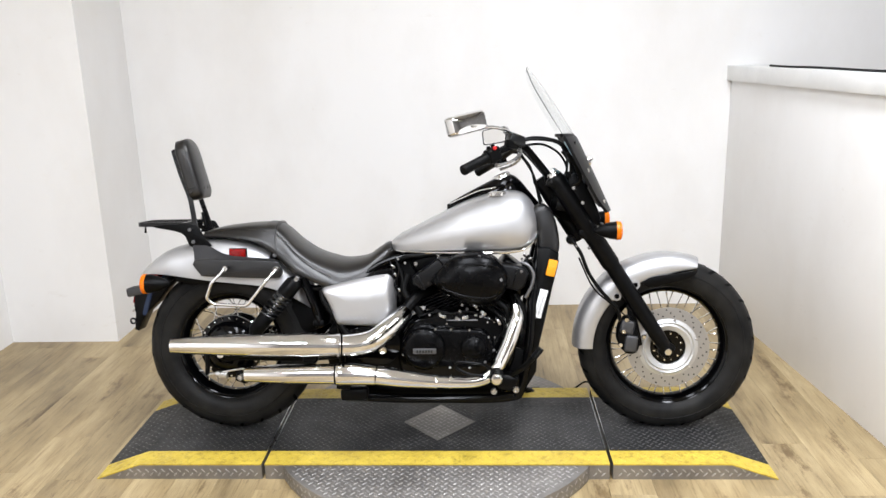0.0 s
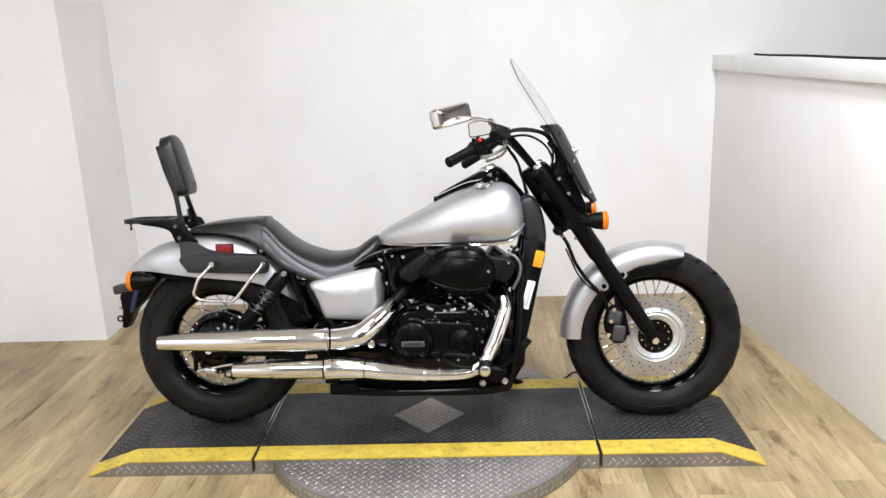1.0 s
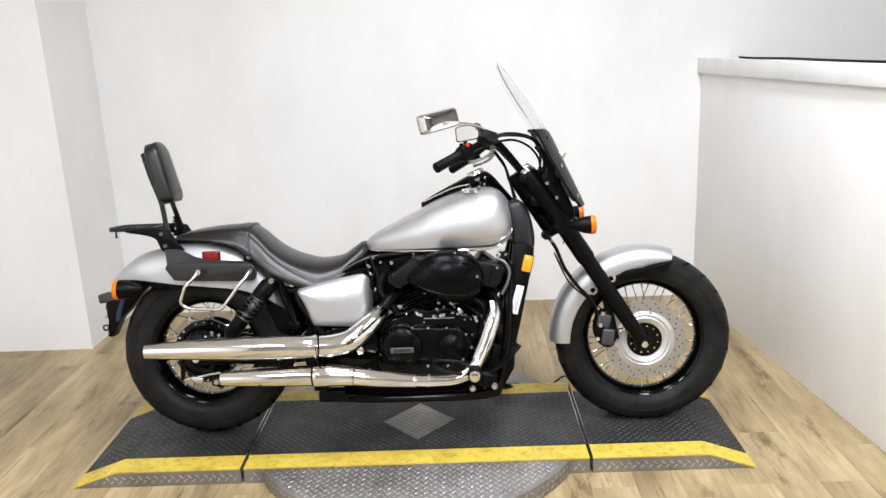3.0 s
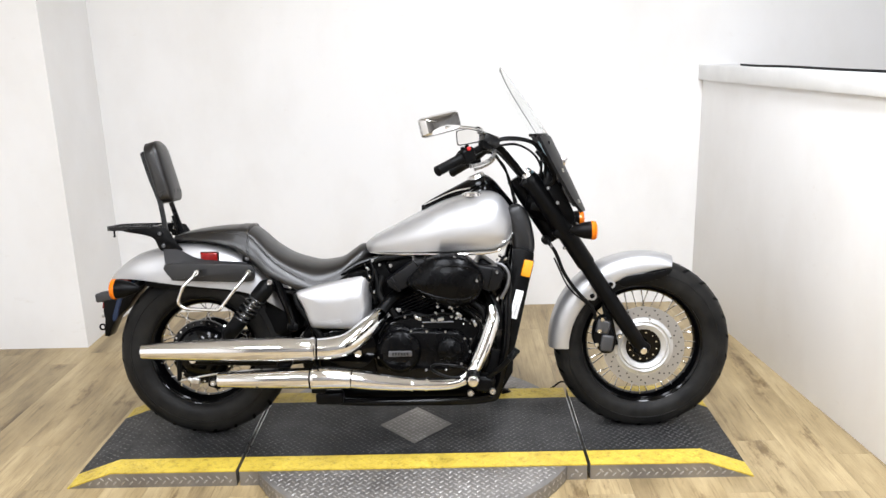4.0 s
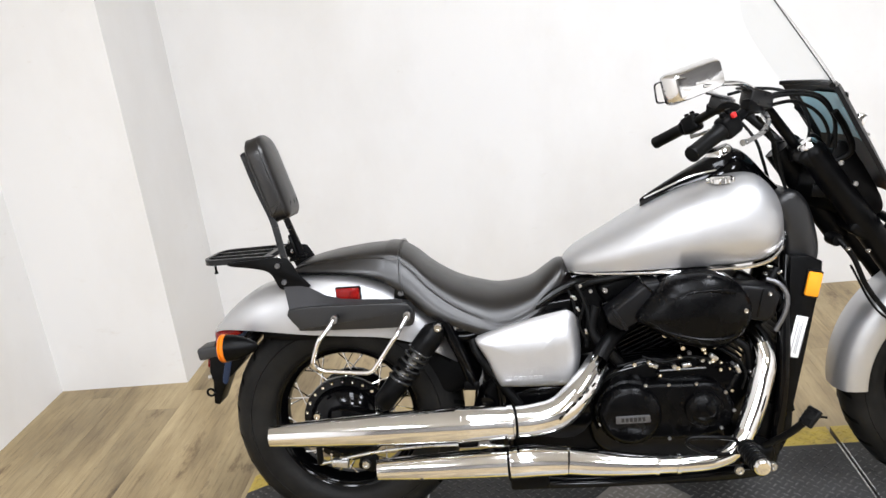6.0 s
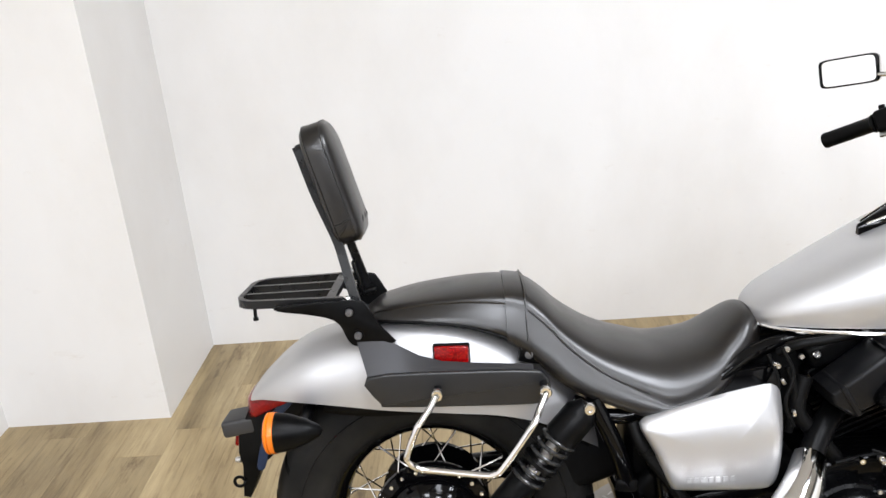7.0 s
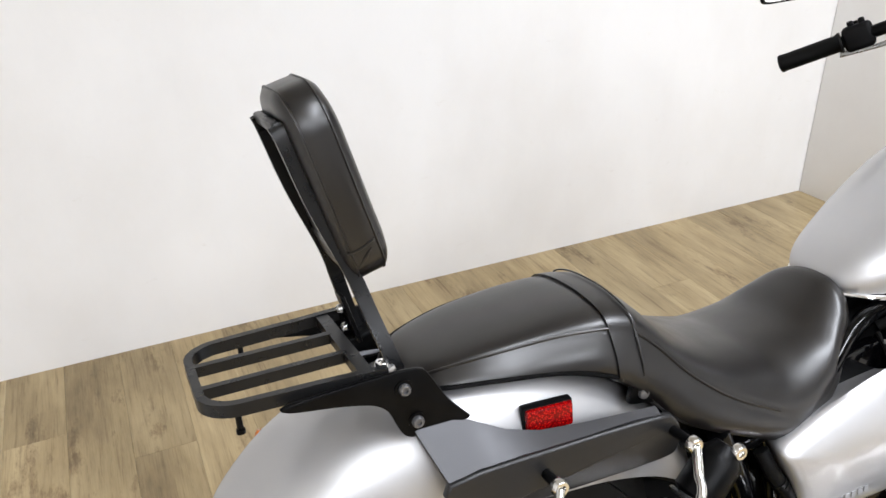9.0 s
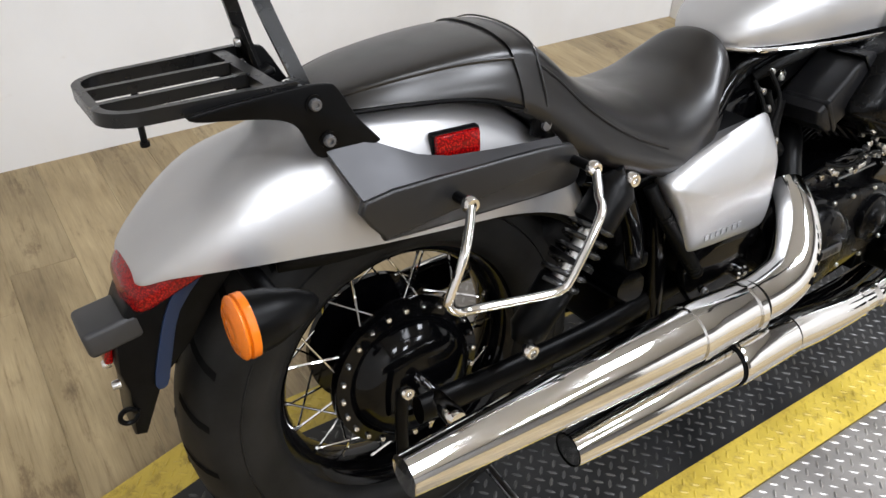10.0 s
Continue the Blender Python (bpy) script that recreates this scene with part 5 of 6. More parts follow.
for s in (-1, 1):
    part("pad_seam", bar([(0.006, 0.0695 * s, -0.074), (0.020, 0.0705 * s, -0.075), (0.036, 0.0705 * s, -0.072), (0.048, 0.066 * s, -0.068)], 0.0016, 6, 3), LEATHER, pad)
    part("pad_fold", bar([(0.010, 0.067 * s, -0.098), (0.022, 0.0692 * s, -0.088), (0.034, 0.0698 * s, -0.079)], 0.003, 6, 3, radii=[0.001, 0.003, 0.001]), LEATHER, pad)
part("pad_tag", boxed((0.012, 0.02, 0.006), (0.032, -0.012, -0.109), (10, 20, 0), 0.002), PLASTIC, pad)

# side covers
LETTER = material("faint_emblem", (0.42, 0.42, 0.43), 0.4, 0.6)
COVER = [(-0.412, 0.547), (-0.406, 0.560), (-0.385, 0.567), (-0.30, 0.588), (-0.205, 0.605), (-0.188, 0.600), (-0.184, 0.580), (-0.182, 0.51), (-0.185, 0.455), (-0.194, 0.426), (-0.214, 0.417), (-0.29, 0.419), (-0.350, 0.423), (-0.367, 0.433), (-0.388, 0.495)]


def cover_ring(y, inset, lean, front):
    """The side cover's outline drawn in by inset, its upper edge leaning in and its fore edge drawn forward."""
    cx, cz = -0.295, 0.508
    ring = []
    for x, z in smooth_outline([(cx + (px - cx) * 1.07 - 0.006, pz) for px, pz in COVER], 3):
        kx = 1 - inset / 0.108
        kz = 1 - inset / 0.085
        px, pz = cx + (x - cx) * kx, cz + (z - cz) * kz
        up = max(0.0, (pz - 0.545) / 0.06)
        ring.append(Vector((px + (front if x > -0.25 else 0.0) * min(1.0, (x + 0.25) / 0.05), y - math.copysign(lean * up, y), pz)))
    return ring


for s in (-1, 1):
    bm = bmesh.new()
    skin(bm, [cover_ring(0.095 * s, 0.030, 0.0, 0.050), cover_ring(0.120 * s, 0.022, 0.0, 0.040), cover_ring(0.160 * s, 0.006, 0.012, 0.014), cover_ring(0.176 * s, 0.002, 0.026, 0.002), cover_ring(0.185 * s, 0.006, 0.032, 0.0),
              cover_ring(0.189 * s, 0.012, 0.032, 0.0), cover_ring(0.191 * s, 0.022, 0.030, 0.0), cover_ring(0.193 * s, 0.05, 0.02, 0.0), cover_ring(0.194 * s, 0.08, 0.0, 0.0)])
    sc = part("side_cover", bm, SILVER, bike, "silver painted side cover", 60)
    part("cover_edge", plated(smooth_outline([(-0.425, 0.560), (-0.425, 0.535), (-0.395, 0.425), (-0.36, 0.408), (-0.225, 0.408), (-0.165, 0.455), (-0.158, 0.605), (-0.19, 0.620), (-0.30, 0.602)], 3), 0.090 * s, 0.112 * s, 0.004), BLACK, sc)
    for k in range(7):
        part("lettering_bar", boxed((0.008, 0.001, 0.009), (-0.345 + 0.0125 * k, 0.1928 * s, 0.450), bevel=0.0), LETTER, sc)

# frame tubes
chassis = part("chassis", bar([(0.36, -0.07, 0.70), (0.33, -0.13, 0.55), (0.315, -0.145, 0.35), (0.285, -0.145, 0.19), (0.24, -0.14, 0.148), (0.0, -0.14, 0.142), (-0.30, -0.13, 0.150), (-0.36, -0.12, 0.20), (-0.37, -0.12, 0.40), (-0.40, -0.12, 0.55), (-0.50, -0.12, 0.61)], 0.017, 14), BLACK, bike, "gloss black tubular chassis")
part("down_tube", bar([(0.36, 0.07, 0.70), (0.33, 0.13, 0.55), (0.315, 0.145, 0.35), (0.285, 0.145, 0.19), (0.24, 0.14, 0.148), (0.0, 0.14, 0.142), (-0.30, 0.13, 0.150), (-0.36, 0.12, 0.20), (-0.37, 0.12, 0.40), (-0.40, 0.12, 0.55), (-0.50, 0.12, 0.61)], 0.017, 14), BLACK, chassis)
for s in (-1, 1):
    part("seat_rail", bar([(0.30, 0.05 * s, 0.80), (0.10, 0.06 * s, 0.69), (-0.17, 0.085 * s, 0.65), (-0.30, 0.12 * s, 0.592), (-0.45, 0.128 * s, 0.548), (-0.53, 0.11 * s, 0.575)], 0.014, 12), BLACK, chassis)
    part("frame_tab", boxed((0.05, 0.012, 0.03), (-0.598, 0.112 * s, 0.668), (0, 12, 0), 0.004), SATIN, chassis)
    part("frame_bolt", turned([(0, 0), (0.008, 0), (0.007, 0.005 * s), (0, 0.006 * s)], (-0.605, 0.117 * s, 0.671), 10), DULL, chassis)
part("backbone", bar([(0.33, 0, 0.79), (0.10, 0, 0.70), (-0.20, 0, 0.645)], 0.035, 16), BLACK, chassis)
part("battery_box", boxed((0.22, 0.16, 0.20), (-0.31, 0, 0.50), (0, 0, 0), 0.015), PLASTIC, bike, "black plastic battery box")
part("inner_guard", boxed((0.16, 0.14, 0.14), (-0.515, 0, 0.44), (0, -20, 0), 0.03, 3), PLASTIC, bike, "black plastic splash guard")
part("drain_hose", bar([(-0.432, -0.150, 0.545), (-0.419, -0.165, 0.507), (-0.372, -0.170, 0.437), (-0.328, -0.168, 0.371)], 0.011, 12), HOSE, bike, "ribbed black rubber hose")
for k in range(18):
    c = Vector((-0.415, -0.166, 0.501)).lerp(Vector((-0.330, -0.168, 0.374)), k / 17)
    part("hose_rib", bar([c, c + Vector((0.0022, 0, -0.0033))], 0.0128, 12, 1), HOSE, bike)
pivot = part("pivot_plate", plated(smooth_outline([(-0.345, 0.400), (-0.18, 0.405), (-0.145, 0.335), (-0.20, 0.275), (-0.315, 0.300)], 3), -0.165, -0.145, 0.004), BLACK, chassis, "gloss black pivot plate")
bolt_head("pivot_bolt", (-0.211, -0.167, 0.330), 0.015, 0.010, pivot, CHROME)
bolt_head("pivot_bolt", (-0.300, -0.167, 0.325), 0.007, 0.006, pivot, DULL)
part("frame_post", bar([(-0.50, -0.14, 0.59), (-0.462, -0.145, 0.50), (-0.44, -0.14, 0.42)], 0.016, 12), BLACK, chassis)
for s in (-1, 1):
    part("rear_foot_peg_bracket", boxed((0.04, 0.012, 0.026), (-0.445, 0.15 * s, 0.425), (0, 5, 0), 0.006), SATIN, chassis)

# radiator and neck cover
part("neck_cover", plated(smooth_outline([(0.327, 0.821), (0.371, 0.844), (0.407, 0.805), (0.427, 0.715), (0.420, 0.662), (0.382, 0.651), (0.350, 0.682), (0.345, 0.744)], 4), -0.108, 0.108, 0.02, 3), GREY, bike, "black plastic neck cover", 50)
rad = part("radiator", boxed((0.03, 0.24, 0.34), (0.338, 0, 0.46), (0, 10, 0), 0.006), PLASTIC, bike, "black radiator behind a plastic shroud")
for s in (-1, 1):
    part("radiator_shroud", plated([(0.345, 0.690), (0.385, 0.690), (0.420, 0.672), (0.417, 0.624), (0.401, 0.563), (0.374, 0.441), (0.345, 0.317), (0.348, 0.300), (0.334, 0.292), (0.292, 0.300), (0.317, 0.441), (0.338, 0.564)], 0.112 * s, 0.1425 * s, 0.006), SATIN, rad, "black plastic shroud")
    part("shroud_foot", plated([(0.250, 0.330), (0.345, 0.310), (0.340, 0.240), (0.300, 0.171), (0.215, 0.165), (0.225, 0.235)], 0.11 * s, 0.135 * s, 0.004), SATIN, rad)
for k in range(24):
    part("fin", boxed((0.034, 0.22, 0.003), (0.338 + 0.0024 * (k - 12), 0, 0.46 + 0.0135 * (k - 12)), (0, 10, 0), 0.0), SATIN, rad)
PRINT = material("grey_print", (0.30, 0.30, 0.31), 0.5)
lab = part("warning_label", boxed((0.028, 0.003, 0.104), (0.355, -0.1450, 0.491), (0, 15, 0), 0.001), WHITELABEL, bike, "white printed warning label")
for k, (across, length) in enumerate(((-0.007, 0.082), (-0.0015, 0.070), (0.004, 0.086), (0.009, 0.050))):
    part("print_bar", boxed((0.0022, 0.001, length), (0.355 + across, -0.1470, 0.491 - across * 0.25 + (length - 0.086) * 0.4), (0, 15, 0), 0.0), PRINT, lab)

# engine
CRANK = Vector((0.075, 0, 0.345))
eng = part("engine", plated(smooth_outline([(-0.16, 0.30), (-0.155, 0.37), (-0.12, 0.43), (-0.05, 0.455), (0.06, 0.47), (0.16, 0.455), (0.235, 0.41), (0.265, 0.34), (0.25, 0.26), (0.19, 0.205), (0.05, 0.185), (-0.08, 0.20), (-0.145, 0.24)], 4), -0.15, 0.15, 0.018, 3), BLACK, bike, "gloss black two-cylinder engine")


def cylinder(top, at):
    """A finned barrel with its head, from the crank towards top."""
    d = (Vector(top) - CRANK).normalized()
    q = d.to_track_quat("Z", "X").to_matrix().to_4x4()
    base = Matrix.Translation(CRANK) @ q
    bm = turned([(0, 0.08), (0.062, 0.08), (0.062, 0.30), (0, 0.30)], (0, 0, 0), 32, "z")
    ob = part("cylinder", bm, BLACK, eng, "black finned cylinder")
    ob.matrix_basis = base
    for k in range(11):
        b = boxed((0.165, 0.155, 0.0045), (0, 0, 0.115 + 0.0115 * k), (0, 0, 0), 0.0)
        f = part("fin", b, SATIN, ob)
    part("cylinder_head", boxed((0.15, 0.17, 0.065), (0, 0, 0.268), (0, 0, 0), 0.012), BLACK, ob)
    part("head_cover", boxed((0.125, 0.20, 0.05), (0, 0, 0.322), (0, 0, 0), 0.014, 3), SATIN, ob)
    for s in (-1, 1):
        bolt_head("head_bolt", (0.045 * s, -0.10, 0.33), 0.008, 0.006, ob, CHROME)
    return ob


cylinder((-0.055, 0, 0.66), -1)
cylinder((0.285, 0, 0.62), 1)
HEADBLACK = material("head_cover_paint", (0.0045, 0.0045, 0.005), 0.36, Specular_IOR_Level=0.16)
# covers of the rear and front heads beside the air cleaner
hc = part("head_side_cover", plated([(-0.102, 0.592), (-0.098, 0.570), (-0.065, 0.548), (0.045, 0.603), (0.050, 0.622), (0.028, 0.664), (-0.005, 0.662)], -0.188, -0.10, 0.009, 3), HEADBLACK, eng, "black cover over the rear cylinder head")
hc2 = part("head_side_cover", plated([(0.215, 0.640), (0.298, 0.625), (0.312, 0.605), (0.296, 0.555), (0.275, 0.540), (0.205, 0.56)], -0.175, -0.09, 0.010, 3), HEADBLACK, eng, "black cover over the front cylinder head")
bolt_head("cover_bolt", (0.020, -0.188, 0.625), 0.008, 0.006, eng, CHROME)
part("cover_joint", boxed((0.004, 0.07, 0.066), (0.010, -0.156, 0.640), (0, -40, 0), 0.001), BLACK, hc)
part("cover_lip", boxed((0.010, 0.082, 0.062), (-0.070, -0.150, 0.578), (0, -30, 0), 0.003), HEADBLACK, hc)
part("cover_joint", boxed((0.004, 0.07, 0.070), (0.262, -0.142, 0.590), (0, 14, 0), 0.001), BLACK, hc2)
bolt_head("cover_bolt", (0.285, -0.175, 0.612), 0.006, 0.006, eng, CHROME)
part("chrome_edge", bar([(0.285, -0.15, 0.642), (0.312, -0.16, 0.630), (0.328, -0.165, 0.60), (0.322, -0.165, 0.56), (0.300, -0.16, 0.515)], 0.006, 10), DULL, eng)
# air cleaner: a domed teardrop
bm = bmesh.new()
outline = smooth_outline([(-0.035, 0.582), (0.0, 0.628), (0.035, 0.664), (0.085, 0.679), (0.135, 0.682), (0.185, 0.667), (0.222, 0.632), (0.238, 0.588), (0.225, 0.54), (0.19, 0.507), (0.145, 0.493), (0.09, 0.503), (0.035, 0.527), (-0.005, 0.555)], 4)
cxo, czo = 0.12, 0.588
rings = []
for sc, y in ((0.95, -0.10), (1.0, -0.13), (1.0, -0.185), (0.985, -0.20), (0.94, -0.214), (0.80, -0.228), (0.55, -0.238), (0.25, -0.243), (0.04, -0.244)):
    rings.append([Vector((cxo + (x - cxo) * sc, y, czo + (z - czo) * sc)) for x, z in outline])
skin(bm, rings)
air = part("air_cleaner", bm, CASING, eng, "gloss black teardrop air cleaner cover", 60)
for pts in ([(-0.02, -0.208, 0.592), (0.04, -0.226, 0.628), (0.11, -0.235, 0.646), (0.175, -0.232, 0.640), (0.215, -0.212, 0.622)], [(-0.02, -0.208, 0.575), (0.04, -0.226, 0.548), (0.11, -0.234, 0.530), (0.175, -0.230, 0.528), (0.21, -0.212, 0.545)]):
    part("cover_rib", bar(pts, 0.005, 8, 5), CASING, air)
for x, z, y in ((0.137, 0.670, -0.212), (0.212, 0.592, -0.236), (0.02, 0.63, -0.206), (0.03, 0.538, -0.206), (0.145, 0.503, -0.208), (0.118, 0.498, -0.206), (0.075, 0.495, -0.18)):
    bolt_head("cover_bolt", (x, y, z), 0.0065, 0.006, air, CHROME)
# clutch and side covers
cc = part("clutch_cover", turned([(0, -0.222), (0.058, -0.222), (0.070, -0.216), (0.076, -0.205), (0.076, -0.19), (0.082, -0.186), (0.084, -0.15), (0, -0.15)], (-0.062, 0, 0.342), 56), CASING, eng, "gloss black round clutch cover")
bdg = part("badge", boxed((0.082, 0.004, 0.020), (-0.058, -0.224, 0.338), (0, 0, 0), 0.002), BADGE, cc, "small rectangular metal badge")
for k in range(6):
    part("badge_bar", boxed((0.007, 0.001, 0.010), (-0.058 - 0.025 + 0.010 * k, -0.2264, 0.338), bevel=0.0), BADGETEXT, bdg)
part("crankcase_cover", plated(smooth_outline([(-0.10, 0.275), (-0.02, 0.27), (0.10, 0.268), (0.165, 0.285), (0.19, 0.33), (0.175, 0.375), (0.14, 0.405), (0.05, 0.41), (-0.01, 0.412), (-0.08, 0.40)], 4), -0.195, -0.14, 0.010, 3), CASING, eng)
part("timing_cover", turned([(0, -0.215), (0.024, -0.215), (0.030, -0.210), (0.034, -0.206), (0.044, -0.205), (0.046, -0.198), (0.046, -0.18), (0, -0.18)], (0.115, 0, 0.343), 44), CASING, eng, "gloss black round timing cover")
for x, z in ((-0.135, 0.32), (-0.04, 0.274), (0.03, 0.272), (0.10, 0.272), (0.155, 0.292), (0.186, 0.335), (0.168, 0.382), (0.10, 0.408), (0.035, 0.41), (-0.02, 0.412), (-0.13, 0.37)):
    bolt_head("case_bolt", (x, -0.196, z), 0.0045, 0.005, eng, STEEL)
# small fittings above the crankcase
for x, z, r, m in ((0.02, 0.425, 0.008, CHROME), (0.055, 0.445, 0.010, STEEL), (0.14, 0.45, 0.007, STEEL), (0.165, 0.43, 0.008, CHROME), (-0.005, 0.46, 0.010, STEEL), (0.13, 0.475, 0.006, CHROME),
                   (0.21, 0.45, 0.008, STEEL), (-0.105, 0.49, 0.009, STEEL), (0.19, 0.375, 0.007, CHROME), (0.235, 0.42, 0.006, STEEL)):
    bolt_head("fitting", (x, -0.165, z), r * 0.62, 0.008, eng, m)
part("linkage_rod", bar([(0.02, -0.172, 0.438), (0.13, -0.172, 0.438)], 0.0025, 8, 1), DULL, eng)
part("linkage_rod", bar([(-0.08, -0.16, 0.452), (0.0, -0.165, 0.468), (0.06, -0.168, 0.45)], 0.004, 8), SATIN, eng)
for pts, r in (([(-0.12, -0.12, 0.60), (-0.135, -0.13, 0.54), (-0.10, -0.14, 0.49), (-0.07, -0.14, 0.45)], 0.014), ([(0.26, -0.12, 0.52), (0.29, -0.13, 0.47), (0.30, -0.13, 0.40)], 0.014), ([(0.20, -0.14, 0.50), (0.235, -0.15, 0.47), (0.24, -0.15, 0.42)], 0.010),
               ([(-0.16, -0.10, 0.64), (-0.13, -0.12, 0.66), (-0.08, -0.12, 0.665), (-0.02, -0.11, 0.67)], 0.008), ([(-0.15, -0.12, 0.62), (-0.14, -0.13, 0.57), (-0.15, -0.13, 0.50)], 0.007), ([(0.32, -0.12, 0.66), (0.30, -0.13, 0.62), (0.33, -0.125, 0.56), (0.335, -0.12, 0.45)], 0.011)):
    part("hose", bar(pts, r, 10), HOSE, eng, "black rubber hose")
for x, z in ((-0.17, 0.625), (-0.155, 0.655), (-0.13, 0.64), (0.29, 0.65), (0.31, 0.635)):
    bolt_head("clip", (x, -0.125, z), 0.005, 0.006, eng, STEEL)
rng_f = random.Random(11)
for k in range(15):
    x = -0.115 + 0.40 * rng_f.random()
    z = 0.432 + 0.075 * rng_f.random() - 0.10 * abs(x - 0.07)
    bolt_head("fitting", (x, -0.150 - 0.03 * rng_f.random(), z), 0.003 + 0.0035 * rng_f.random(), 0.010, eng, rng_f.choice((CHROME, STEEL, STEEL, DULL)))
for x, z, t in ((0.005, 0.452, 20), (0.085, 0.447, -8), (0.150, 0.463, 35), (0.205, 0.430, 70)):
    part("hose_clamp", boxed((0.022, 0.014, 0.010), (x, -0.168, z), (0, t, 0), 0.002), STEEL, eng)
for pts in ([(-0.02, -0.165, 0.475), (0.03, -0.178, 0.462), (0.09, -0.176, 0.470), (0.15, -0.168, 0.456)], [(0.17, -0.16, 0.48), (0.205, -0.172, 0.455), (0.225, -0.168, 0.415), (0.215, -0.165, 0.375)],
            [(-0.165, -0.13, 0.66), (-0.15, -0.145, 0.615), (-0.165, -0.15, 0.565), (-0.15, -0.15, 0.52)], [(-0.185, -0.12, 0.645), (-0.172, -0.135, 0.60), (-0.18, -0.14, 0.55)],
            [(0.295, -0.12, 0.665), (0.325, -0.135, 0.64), (0.335, -0.14, 0.60), (0.315, -0.14, 0.555)]):
    part("lead", bar(pts, 0.0035, 8), HOSE, eng, "thin black lead")
for x, y, z, t in ((-0.165, -0.138, 0.60, 60), (-0.150, -0.150, 0.545, 80), (-0.175, -0.13, 0.63, 20), (0.318, -0.145, 0.655, -30), (0.300, -0.13, 0.668, 10)):
    part("lead_clip", boxed((0.012, 0.008, 0.006), (x, y, z), (0, t, 0), 0.0015), STEEL, eng)
part("intake", boxed((0.10, 0.10, 0.12), (0.10, 0, 0.58), (0, 0, 0), 0.02), SATIN, eng)
part("gearbox", plated(smooth_outline([(-0.42, 0.24), (-0.43, 0.36), (-0.38, 0.43), (-0.25, 0.45), (-0.13, 0.44), (-0.08, 0.36), (-0.10, 0.22), (-0.25, 0.185), (-0.36, 0.195)], 3), -0.10, 0.10, 0.02, 3), SATIN, eng, "black gearbox casing")
part("spine_panel", boxed((0.20, 0.11, 0.20), (-0.11, 0, 0.56), (0, -12, 0), 0.02), PLASTIC, eng)
part("under_tray", boxed((0.52, 0.20, 0.05), (-0.03, 0, 0.165), (0, 0, 0), 0.012), SATIN, eng)

# exhaust: two stacked silencers with their pipes and heat shields
ex = empty_part("exhaust", bike, "polished chrome dual exhaust")
Y1, Y2 = -0.280, -0.275


up = part("upper_silencer", bar([(-0.932, Y1, 0.3755), (-0.927, Y1, 0.3755), (-0.80, Y1, 0.3755), (-0.60, Y1, 0.3755), (-0.47, Y1, 0.3755)], 0.03, 32, 3, radii=[0.0262, 0.0270, 0.0335, 0.0405, 0.0420]), CHROME, ex, "polished chrome upper silencer")
part("silencer_end", turned([(0.0255, -0.0012), (0.0255, 0.05), (0.018, 0.05), (0, 0.05), (0, 0.049), (0.0175, 0.049), (0.024, 0.048), (0.024, -0.0012)], (-0.932, Y1, 0.3755), 28, "x", True), RECESS_DARK, up)
part("shield", bar([(-0.475, Y1, 0.3755), (-0.47, Y1, 0.3755), (-0.40, Y1, 0.3745), (-0.352, Y1, 0.3735)], 0.04, 32, 2, radii=[0.0415, 0.0435, 0.0405, 0.0375]), CHROME, up)
part("clamp", bar([(-0.478, Y1, 0.3755), (-0.466, Y1, 0.3755)], 0.0445, 32, 1), CHROME, up)
part("clamp", bar([(-0.358, Y1, 0.3735), (-0.345, Y1, 0.3735)], 0.041, 32, 1), CHROME, up)
part("shield_gap", bar([(-0.345, Y1 + 0.002, 0.3732), (-0.339, Y1 + 0.003, 0.3730)], 0.0378, 32, 1), RECESS_DARK, up)
elbow = part("heat_shield", bar([(-0.345, Y1 + 0.004, 0.3725), (-0.29, Y1 + 0.006, 0.374), (-0.235, Y1 + 0.012, 0.386), (-0.19, Y1 + 0.035, 0.415), (-0.155, Y1 + 0.070, 0.444), (-0.130, Y1 + 0.110, 0.468)], 0.04, 28, 5, radii=[0.0365, 0.039, 0.0385, 0.0365, 0.033, 0.029]), CHROME, ex, "perforated chrome heat shield")
for k in range(6):
    f = k / 5
    at = Vector((-0.232 + 0.082 * f, Y1 - 0.028 + 0.036 * f, 0.388 + 0.062 * f))
    part("shield_slot", boxed((0.013, 0.004, 0.005), tuple(at), (0, -38, 22), 0.0018), RECESS_DARK, elbow)
part("rear_pipe", bar([(-0.137, Y1 + 0.10, 0.462), (-0.105, -0.15, 0.502), (-0.07, -0.12, 0.53), (-0.03, -0.07, 0.54)], 0.021, 18), SATIN, ex)
lo = part("lower_silencer", bar([(-0.683, Y2, 0.2705), (-0.668, Y2, 0.2705), (-0.55, Y2, 0.270), (-0.42, Y2, 0.271), (-0.352, Y2, 0.271)], 0.03, 32, 3, radii=[0.0255, 0.0262, 0.0315, 0.0350, 0.0360]), CHROME, ex, "polished chrome lower silencer")
part("silencer_end", turned([(0.0248, -0.0012), (0.0248, 0.05), (0.018, 0.05), (0, 0.05), (0, 0.049), (0.017, 0.049), (0.0235, 0.048), (0.0235, -0.0012)], (-0.683, Y2, 0.2705), 28, "x", True), RECESS_DARK, lo)
part("shield", bar([(-0.36, Y2, 0.271), (-0.355, Y2, 0.271), (-0.30, Y2, 0.271), (-0.225, Y2, 0.266)], 0.04, 32, 2, radii=[0.0375, 0.0402, 0.0392, 0.0345]), CHROME, lo)
part("shield_gap", bar([(-0.367, Y2, 0.271), (-0.361, Y2, 0.271)], 0.0368, 32, 1), RECESS_DARK, lo)
